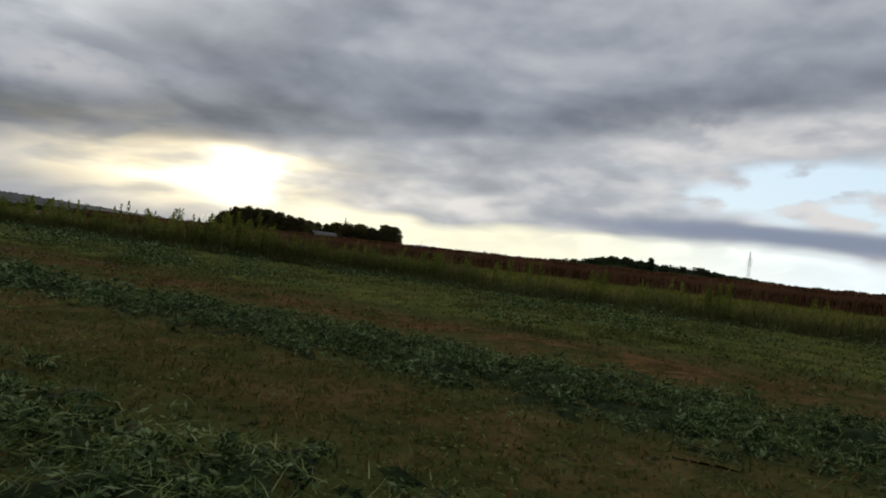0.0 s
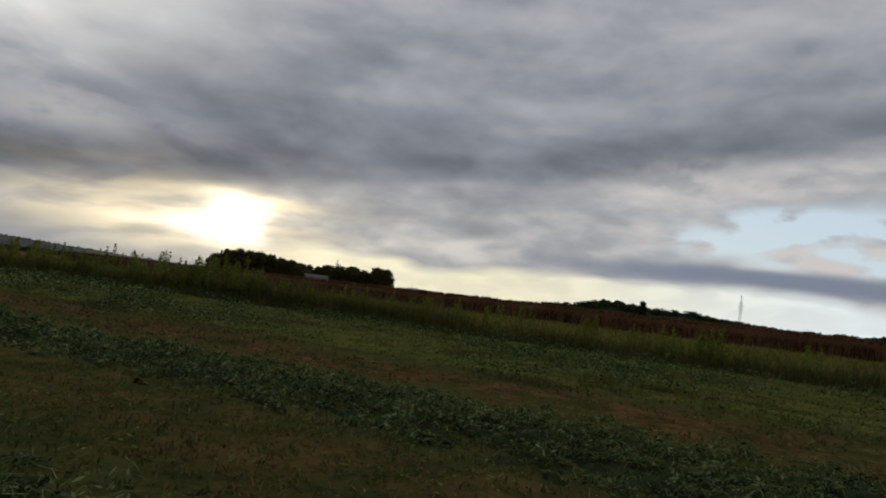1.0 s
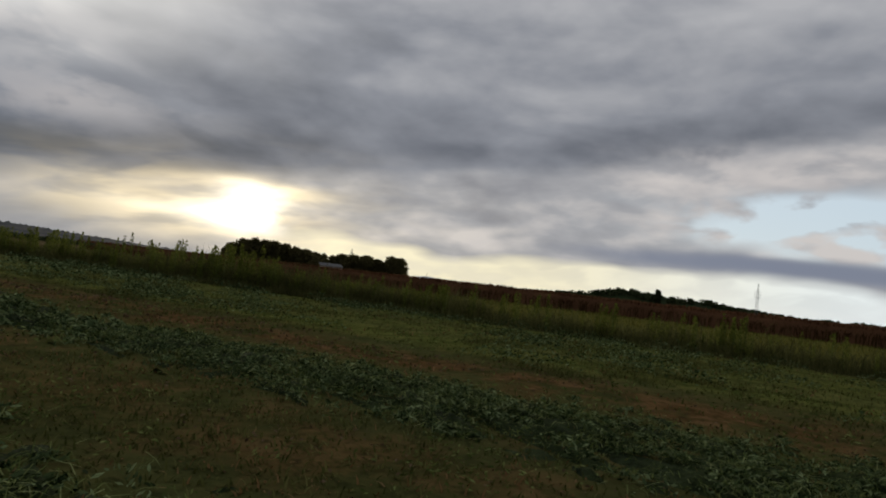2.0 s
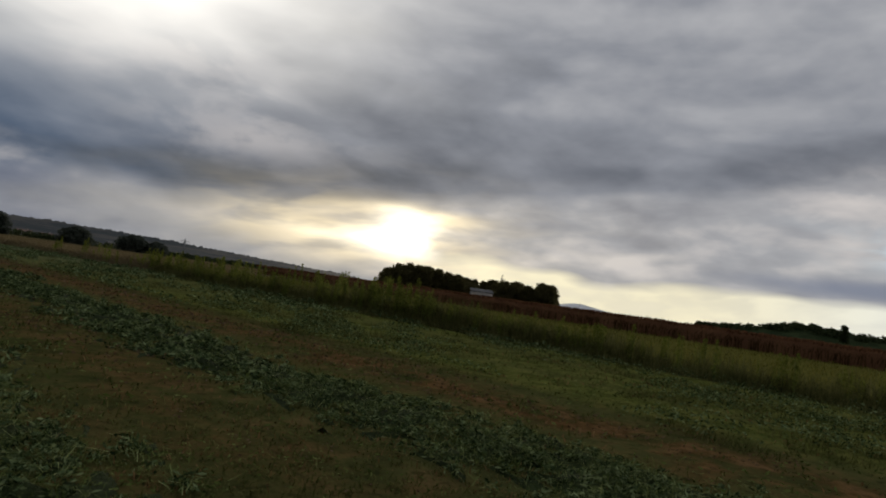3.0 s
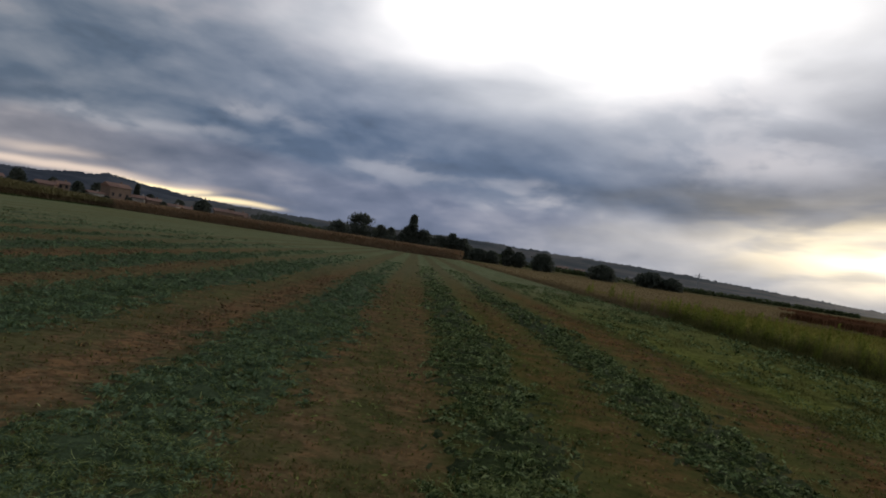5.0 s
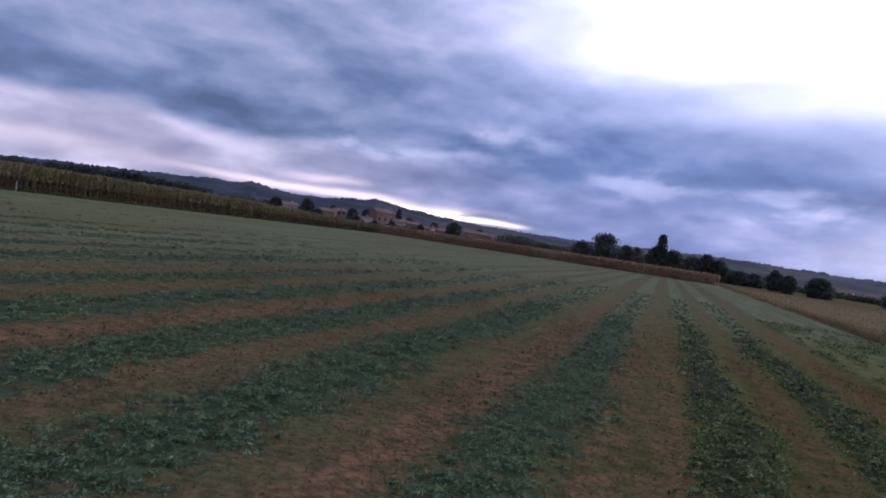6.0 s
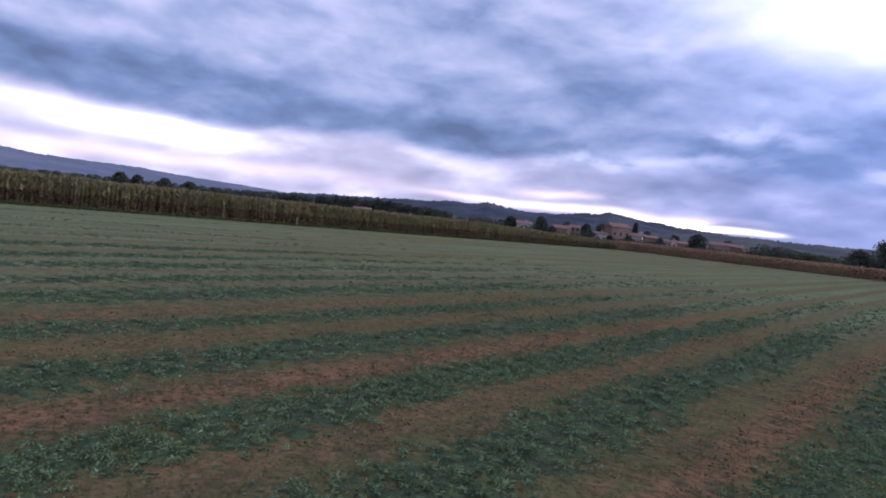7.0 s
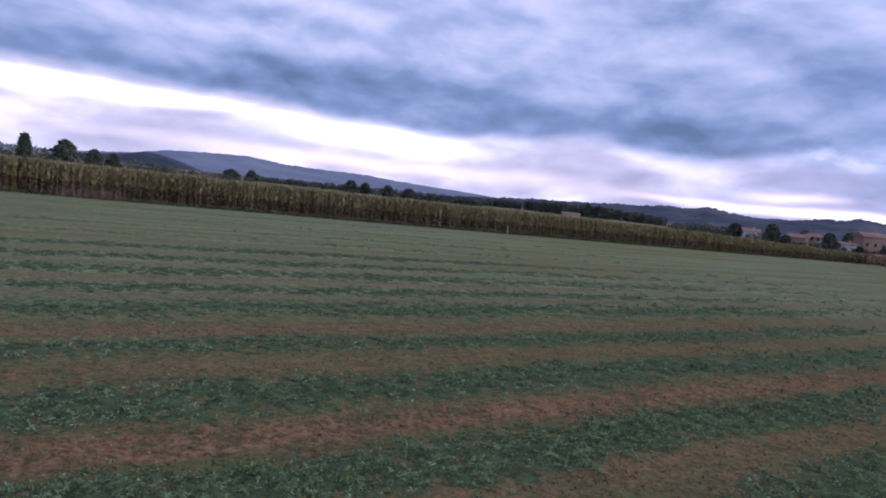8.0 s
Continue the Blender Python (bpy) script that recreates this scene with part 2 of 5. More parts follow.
def plain(name, a, c, scale=3.0, rough=0.85, metal=0.0, depth=0.01, sheen=0.25):
    m, q, b = material(name, rough, sheen)
    n1, n2 = q.noise(place(q), scale, 5.0, 0.6), q.noise(place(q), scale * 0.13, 3.0)
    q.put(b.inputs["Base Color"], q.mix(q.smooth(q.math("ADD", q.math("MULTIPLY", n1, 0.6), q.math("MULTIPLY", n2, 0.5)), 0.35, 0.75), a, c))
    b.inputs["Metallic"].default_value = metal
    bump(q, b, n1, depth)
    return m


ALFALFA = leafy("cut_alfalfa", (0.040, 0.064, 0.034), (0.128, 0.184, 0.096), (0.27, 0.345, 0.185), 6.5, 0.6, 0.12, 0.45)
WILTED = leafy("wilting_alfalfa", (0.018, 0.029, 0.011), (0.094, 0.136, 0.056), (0.34, 0.405, 0.19), 4.0, 0.6, 0.12, 0.75, (0.16, 0.50, 0.95))
# mats under the cut leaves: shade between the clumps put into their dark colour
SWATH_SHADE_DRY = plain("shade_dark_wilting_swath", (0.010, 0.016, 0.006), (0.048, 0.065, 0.024), 26.0, 0.9, 0.0, 0.05, 0.03)
SWATH_SHADE = plain("shade_dark_swath", (0.018, 0.028, 0.013), (0.078, 0.108, 0.052), 26.0, 0.9, 0.0, 0.05, 0.03)
STEM = leafy("pale_cut_stems", (0.050, 0.072, 0.018), (0.130, 0.168, 0.045), (0.27, 0.30, 0.105), 3.0, 0.65, 0.15, 0.7, (0.15, 0.5, 0.95))
STALK = leafy("pale_stalks", (0.078, 0.098, 0.028), (0.20, 0.235, 0.080), (0.37, 0.40, 0.17), 3.0, 0.6, 0.15, 0.9, (0.15, 0.55, 1.0))
STUBBLE = leafy("stubble", (0.045, 0.053, 0.014), (0.086, 0.092, 0.026), (0.165, 0.158, 0.055), 0.9, 0.65, 0.3, 0.85)
LITTER = leafy("dead_leaves", (0.060, 0.040, 0.024), (0.120, 0.080, 0.046), (0.20, 0.138, 0.084), 3.0, 0.65, 0.15, 0.9)
DRY = leafy("dry_stubble", (0.115, 0.066, 0.026), (0.205, 0.122, 0.052), (0.31, 0.20, 0.095), 0.6)
BANK_GRASS = leafy("bank_grass", (0.062, 0.064, 0.022), (0.130, 0.130, 0.044), (0.22, 0.21, 0.080), 0.9, 0.65, 0.45, 0.5)
WEED = leafy("weed_leaves", (0.078, 0.096, 0.018), (0.165, 0.188, 0.036), (0.28, 0.29, 0.07), 0.4, 0.65, 0.5)
FALLOW = leafy("fallow_grass", (0.098, 0.096, 0.020), (0.170, 0.160, 0.035), (0.25, 0.23, 0.062), 0.2)
DRY_WEED = leafy("dry_weed_stems", (0.105, 0.074, 0.056), (0.160, 0.115, 0.088), (0.22, 0.165, 0.13), 0.8, 0.65, 0.3, 0.4)
TAN = leafy("dry_tan_grass", (0.160, 0.125, 0.065), (0.205, 0.163, 0.088), (0.255, 0.205, 0.118), 0.2, 0.65, 0.35, 0.25)
VERGE = leafy("verge_grass", (0.034, 0.050, 0.020), (0.066, 0.092, 0.038), (0.110, 0.140, 0.062), 0.5, 0.65, 0.3, 0.4)
SORGHUM = leafy("sorghum_heads", (0.072, 0.034, 0.018), (0.132, 0.064, 0.033), (0.20, 0.102, 0.052), 0.5)
SORGHUM_LEAF = leafy("sorghum_leaves", (0.046, 0.026, 0.012), (0.086, 0.048, 0.021), (0.135, 0.078, 0.034), 0.5)
MAIZE = leafy("maize_leaves", (0.160, 0.144, 0.072), (0.190, 0.172, 0.086), (0.225, 0.204, 0.104), 0.12, 0.65, 0.35, 0.2)
# withered lower leaves, their colour also darkened for the crop's shadowed foot
MAIZE_LOW = leafy("withered_shaded_maize_leaves", (0.090, 0.064, 0.042), (0.120, 0.088, 0.057), (0.155, 0.116, 0.076), 0.12, 0.65, 0.35, 0.25)
TASSEL = leafy("maize_tassels", (0.165, 0.128, 0.078), (0.215, 0.170, 0.108), (0.265, 0.215, 0.142), 0.12, 0.65, 0.3, 0.2)
MAIZE_DRY = leafy("dry_maize_leaves", (0.25, 0.164, 0.094), (0.34, 0.232, 0.138), (0.42, 0.30, 0.190), 0.12, 0.65, 0.35, 0.25)
CROWN = leafy("dark_foliage", (0.030, 0.042, 0.020), (0.062, 0.080, 0.036), (0.110, 0.130, 0.058), 0.12)
# foliage of the distant trees, lightened and greyed in colour for haze
CROWN_HAZED = leafy("hazed_foliage", (0.044, 0.053, 0.043), (0.076, 0.088, 0.070), (0.115, 0.128, 0.10), 0.12, 0.65, 0.4)
CROWN_WARM = leafy("brownish_foliage", (0.084, 0.076, 0.032), (0.140, 0.124, 0.052), (0.20, 0.176, 0.075), 0.12, 0.65, 0.6)
BARK = plain("bark", (0.05, 0.04, 0.03), (0.11, 0.09, 0.07), 8.0)
STEEL = plain("galvanised_steel", (0.16, 0.17, 0.18), (0.24, 0.25, 0.26), 2.0, 0.5, 0.7)
PLASTER = plain("ochre_plaster", (0.150, 0.104, 0.074), (0.23, 0.164, 0.120), 0.8)
PALE_PLASTER = plain("pale_plaster", (0.25, 0.238, 0.215), (0.34, 0.32, 0.29), 0.8)
WHITEWASH = plain("stained_whitewash", (0.46, 0.445, 0.415), (0.60, 0.585, 0.55), 0.7)
TILE = plain("clay_roof_tiles", (0.13, 0.075, 0.055), (0.22, 0.13, 0.095), 1.5)
SHEET = plain("weathered_sheet_roof", (0.10, 0.098, 0.095), (0.16, 0.157, 0.15), 0.6, 0.85)
DARK = plain("dark_opening", (0.015, 0.016, 0.018), (0.025, 0.026, 0.028), 1.0, 0.3)
WOOD = plain("weathered_post", (0.17, 0.16, 0.145), (0.26, 0.245, 0.225), 6.0)

# the rows of the hay field, across: centre and half width of every windrow near the camera
WINDROWS = [(2.95, 0.55), (0.88, 0.50), (-1.50, 0.62), (-4.45, 0.74), (-7.0, 0.66), (-9.75, 0.85), (-12.6, 0.65), (-16.2, 1.1),
            (-19.0, 0.7), (-22.2, 1.0), (-25.4, 0.9), (-29.0, 0.8), (-33.8, 1.0), (-39.0, 0.9), (-46.0, 1.1), (-55.0, 1.0)]
FIELD_RIGHT, FIELD_LEFT, FIELD_END = 10.2, -66.0, 138.0


def ground_material():
    m, q, b = material("farm_land", 0.95, 0.0)
    p = place(q)
    x, y, z = q.xyz(p)
    fine, mid, wide = q.noise(p, 9.0, 6.0, 0.65), q.noise(p, 1.1, 5.0, 0.6), q.noise(p, 0.05, 4.0, 0.55)
    streak = q.noise(q.vec(q.math("MULTIPLY", x, 1.5), q.math("MULTIPLY", y, 0.10), 0.0), 1.0, 5.0, 0.6)
    mott = q.noise(p, 3.2, 5.0, 0.65)
    # mown field: bare brown strips between the windrows
    wob = q.math("ADD", x, q.math("MULTIPLY", q.math("SUBTRACT", mid, 0.5), 0.7))
    bare = None
    for centre, half, gain in ((4.3, 0.50, 0.85), (1.95, 0.35, 0.4), (-0.60, 0.27, 0.65), (0.15, 0.33, 0.65), (-2.55, 0.38, 1.0), (-5.9, 0.45, 0.45), (-8.2, 0.46, 1.1), (-11.2, 0.45, 0.35), (-13.9, 0.45, 0.7), (-18.0, 0.4, 0.25), (-20.6, 0.5, 0.5), (-23.8, 0.5, 0.2), (-27.2, 0.5, 0.3), (-31.5, 0.7, 0.2), (-36.5, 0.8, 0.25), (-42.5, 1.0, 0.15)):
        u = q.math("DIVIDE", q.math("SUBTRACT", wob, centre), half)
        s = q.math("MULTIPLY", q.math("EXPONENT", q.math("MULTIPLY", q.math("POWER", q.math("ABSOLUTE", u), 3.0), -1.0)), gain)
        bare = s if bare is None else q.math("MAXIMUM", bare, s)
    bare = q.math("MULTIPLY", bare, q.smooth(q.math("ADD", q.math("MULTIPLY", mott, 0.7), q.math("MULTIPLY", mid, 0.6)), 0.52, 0.72, 0.04, 1.1))
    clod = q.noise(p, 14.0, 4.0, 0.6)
    bare = q.math("MULTIPLY", bare, q.smooth(y, 10.0, 42.0, 1.0, 0.30))
    far = q.noise(q.vec(q.math("MULTIPLY", x, 0.55), q.math("MULTIPLY", y, 0.025), 3.0), 1.0, 3.0, 0.6)
    green = q.mix(q.smooth(q.math("ADD", q.math("MULTIPLY", streak, 0.4), q.math("MULTIPLY", mott, 0.6)), 0.36, 0.66), (0.052, 0.058, 0.018), (0.114, 0.118, 0.036))
    lush = q.mix(q.smooth(q.math("ADD", q.math("MULTIPLY", streak, 0.4), q.math("MULTIPLY", mott, 0.6)), 0.36, 0.66), (0.104, 0.120, 0.060), (0.184, 0.202, 0.110))
    grown = q.math("MAXIMUM", q.smooth(q.math("ADD", x, q.math("MULTIPLY", mid, 3.0)), -9.0, -20.0), q.smooth(q.math("ADD", y, q.math("MULTIPLY", mid, 8.0)), 16.0, 44.0))
    green = q.mix(q.math("MULTIPLY", q.smooth(q.math("ADD", q.math("MULTIPLY", mott, 0.6), q.math("MULTIPLY", mid, 0.4)), 0.46, 0.60), 0.55), green, (0.118, 0.070, 0.028))
    leafy_side = q.mix(q.smooth(mott, 0.36, 0.66), (0.082, 0.100, 0.020), (0.190, 0.205, 0.048))
    green = q.mix(q.smooth(wob, 4.9, 5.8, 0.0, 0.7), green, leafy_side)
    thatchy = q.mix(q.smooth(fine, 0.36, 0.66), (0.060, 0.049, 0.028), (0.128, 0.100, 0.060))
    green = q.mix(q.smooth(x, 1.0, -2.0, 0.0, 0.60), green, thatchy)
    left_side = q.smooth(x, 1.0, -2.0)
    green = q.mix(q.math("MULTIPLY", left_side, q.smooth(q.math("ADD", q.math("MULTIPLY", mid, 0.7), q.math("MULTIPLY", fine, 0.3)), 0.47, 0.57, 0.0, 0.7)), green, (0.100, 0.104, 0.042))
    green = q.mix(q.math("MULTIPLY", left_side, q.smooth(q.math("ADD", q.math("MULTIPLY", mott, 0.75), q.math("MULTIPLY", fine, 0.25)), 0.52, 0.62, 0.0, 0.6)), green, (0.185, 0.116, 0.066))
    # the rows run on as green lines between olive ones
    rows = None
    for centre, half in WINDROWS:
        u = q.math("DIVIDE", q.math("SUBTRACT", wob, centre), half * 1.05)
        line_of = q.math("EXPONENT", q.math("MULTIPLY", q.math("POWER", q.math("ABSOLUTE", u), 4.0), -1.0))
        rows = line_of if rows is None else q.math("MAXIMUM", rows, line_of)
    rows = q.math("MAXIMUM", rows, q.smooth(wob, 4.6, 6.0))
    rows = q.math("MAXIMUM", rows, q.smooth(wob, -30.0, -44.0))
    between = q.mix(q.smooth(mott, 0.36, 0.66), (0.086, 0.082, 0.042), (0.144, 0.134, 0.074))
    lush = q.mix(q.math("MULTIPLY", q.smooth(rows, 0.15, 0.75, 0.75, 0.0), q.smooth(x, -8.0, -22.0, 1.0, 0.45)), lush, between)
    green = q.mix(grown, green, lush)
    green = q.mix(q.math("MULTIPLY", q.smooth(far, 0.42, 0.62), q.smooth(x, -24.0, -30.0, 0.25, 0.8)), green, (0.125, 0.112, 0.048))
    soil = q.mix(q.smooth(fine, 0.35, 0.7), (0.082, 0.044, 0.017), (0.200, 0.110, 0.044))
    soil = q.mix(q.smooth(x, 1.4, -0.2), soil, q.mix(q.smooth(fine, 0.35, 0.7), (0.090, 0.055, 0.029), (0.218, 0.138, 0.072)))
    soil = q.mix(q.math("MULTIPLY", q.smooth(mott, 0.50, 0.68), 0.75), soil, (0.215, 0.128, 0.058))
    # crevice dark between clods is put into both colours, following the bump
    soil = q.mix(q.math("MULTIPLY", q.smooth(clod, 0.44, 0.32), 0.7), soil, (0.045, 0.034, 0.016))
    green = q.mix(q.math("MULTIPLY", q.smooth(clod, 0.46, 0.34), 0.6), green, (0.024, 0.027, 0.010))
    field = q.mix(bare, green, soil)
    # neighbouring land
    fallow = q.mix(q.smooth(fine, 0.3, 0.7), (0.092, 0.088, 0.020), (0.155, 0.144, 0.036))
    fallow = q.mix(q.smooth(q.math("ADD", y, q.math("MULTIPLY", mid, 14.0)), 44.0, 62.0), fallow, (0.19, 0.15, 0.082))
    land = q.mix(q.smooth(wide, 0.4, 0.62), (0.070, 0.078, 0.030), (0.16, 0.115, 0.065))
    edge = q.math("MULTIPLY", q.math("SUBTRACT", mid, 0.5), 1.2)
    xe = q.math("ADD", x, edge)
    col = q.mix(q.smooth(xe, FIELD_RIGHT - 0.4, FIELD_RIGHT + 0.3), field, fallow)
    # shade at the foot of the bank, put into the ground colour
    bank_shade = q.math("MULTIPLY", q.smooth(xe, FIELD_RIGHT - 0.5, FIELD_RIGHT + 0.1), q.smooth(xe, FIELD_RIGHT + 2.6, FIELD_RIGHT + 1.4))
    col = q.mix(q.math("MULTIPLY", bank_shade, q.smooth(y, 45.0, 20.0)), col, (0.050, 0.048, 0.018))
    col = q.mix(q.smooth(xe, 95.0, 110.0), col, land)
    col = q.mix(q.smooth(xe, FIELD_LEFT + 1.0, FIELD_LEFT - 1.0), col, land)
    col = q.mix(q.smooth(y, FIELD_END - 1.0, FIELD_END + 20.0), col, land)
    q.put(b.inputs["Base Color"], col)
    total_height = q.math("ADD", q.math("ADD", fine, q.math("MULTIPLY", mid, 1.5)), q.math("MULTIPLY", clod, 0.8))
    bump(q, b, total_height, 0.030, 0.7)
    return m


# ---- mesh helpers ----
rng = np.random.default_rng(7)


def tri_mesh(name, verts, tris):
    me = bpy.data.meshes.new(name)
    verts, tris = np.asarray(verts, np.float32), np.asarray(tris, np.int32)
    me.vertices.add(len(verts))
    me.vertices.foreach_set("co", verts.ravel())
    me.loops.add(tris.size)
    me.loops.foreach_set("vertex_index", tris.ravel())
    me.polygons.add(len(tris))
    me.polygons.foreach_set("loop_start", np.arange(0, tris.size, 3, dtype=np.int32))
    me.update(calc_edges=True)
    return me


def dress(ob, *mats):
    for m in mats:
        ob.data.materials.append(m)
    return ob


def part(name, bm, mat, parent, label=""):
    me = bpy.data.meshes.new(name)
    bm.to_mesh(me)
    bm.free()
    ob = dress(new(name, me), mat)
    ob.parent = parent
    return tagged(ob, label)


class Pile:
    """Gathers triangles in blocks and makes one mesh of them."""

    def __init__(self):
        self.v, self.t, self.n, self.k = [], [], 0, []

    def add(self, v, t, slot=0):
        self.v.append(np.asarray(v, np.float32))
        self.t.append(np.asarray(t, np.int32) + self.n)
        self.k.append(np.full(len(t), slot, np.int32))
        self.n += len(v)

    def mesh(self, name):
        me = tri_mesh(name, np.concatenate(self.v), np.concatenate(self.t))
        me.polygons.foreach_set("material_index", np.concatenate(self.k))
        return me


def blades(base, length, width, lean, turn, curl=0.5):
    """Bent tapering blades: base (n, 3); length, width, lean (0 upright, 1 flat), turn as arrays."""
    n = len(base)
    d = np.stack([np.cos(turn), np.sin(turn), np.zeros(n)], 1)
    s = np.stack([-np.sin(turn), np.cos(turn), np.zeros(n)], 1) * width[:, None] * 0.5
    upv = np.array([0, 0, 1.0])
    a0 = lean * 1.4
    a1 = np.minimum(a0 + curl, 2.3)
    m = base + length[:, None] * 0.55 * (d * np.sin(a0)[:, None] + upv * np.cos(a0)[:, None])
    tip = m + length[:, None] * 0.45 * (d * np.sin(a1)[:, None] + upv * np.cos(a1)[:, None])
    v = np.stack([base - s, base + s, m - s * 0.8, m + s * 0.8, tip], 1).reshape(-1, 3)
    k = np.arange(n)[:, None, None] * 5
    t = (np.array([[0, 1, 3], [0, 3, 2], [2, 3, 4]])[None] + k).reshape(-1, 3)
    return v, t


def leaves(centre, size, flat=0.35, level=1.0, slim=0.45):
    """Small leaf-like diamonds; flat squeezes the long axis, level the short one, towards the horizontal."""
    n = len(centre)
    a = rng.normal(size=(n, 3))
    a[:, 2] *= flat
    a /= np.linalg.norm(a, axis=1)[:, None]
    b = rng.normal(size=(n, 3))
    b[:, 2] *= level
    b -= (b * a).sum(1)[:, None] * a
    b /= np.linalg.norm(b, axis=1)[:, None]
    s = np.asarray(size)[:, None]
    v = np.stack([centre - a * s, centre + b * s * slim, centre + a * s, centre - b * s * slim], 1).reshape(-1, 3)
    t = (np.array([[0, 1, 2], [0, 2, 3]])[None] + np.arange(n)[:, None, None] * 4).reshape(-1, 3)
    return v, t


def wave(x, y, seed, size):
    """Smooth value noise, about -1 to 1."""
    r = np.random.default_rng(seed)
    s = 0
    for i in range(5):
        a, ph = r.uniform(0, 6.28), r.uniform(0, 6.28)
        f = (0.6 + 0.5 * i) / size
        s = s + np.sin((x * np.cos(a) + y * np.sin(a)) * f * 6.28 + ph) / (1 + 0.6 * i)
    return s / 2.2


def spot(bearing, dist, z=0.0):
    h = heading(bearing)
    return Vector((h.x * dist, h.y * dist, z))


# ---- ground: one sheet to the horizon ----


def relief(x, y):
    return 0.007 * wave(x, y, 3, 1.3) + 0.02 * wave(x, y, 4, 6.0)


def build_ground():
    radii = np.concatenate([[0.0], np.geomspace(0.25, 60, 110), np.geomspace(70, 4900, 40)])
    seg = 240
    ang = np.linspace(0, 2 * np.pi, seg, endpoint=False)
    R, A = np.meshgrid(radii[1:], ang, indexing="ij")
    x, y = R * np.cos(A), R * np.sin(A)
    fade = np.clip((70 - R) / 30, 0, 1)
    z = relief(x, y) * fade
    v = np.concatenate([[[0, 0, 0.0]], np.stack([x, y, z], 2).reshape(-1, 3)])
    n = len(radii) - 1
    i, j = np.meshgrid(np.arange(n - 1), np.arange(seg), indexing="ij")
    a, b2 = 1 + i * seg + j, 1 + i * seg + (j + 1) % seg
    c, d = a + seg, b2 + seg
    t = np.concatenate([np.stack([a, c, d], 2).reshape(-1, 3), np.stack([a, d, b2], 2).reshape(-1, 3)])
    k = np.arange(seg)
    t = np.concatenate([t, np.stack([np.zeros(seg, int), 1 + k, 1 + (k + 1) % seg], 1)])
    me = tri_mesh("ground", v, t)
    me.polygons.foreach_set("use_smooth", np.ones(len(t), bool))
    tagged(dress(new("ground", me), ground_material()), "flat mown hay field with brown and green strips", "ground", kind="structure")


build_ground()

# ---- the hay field ----


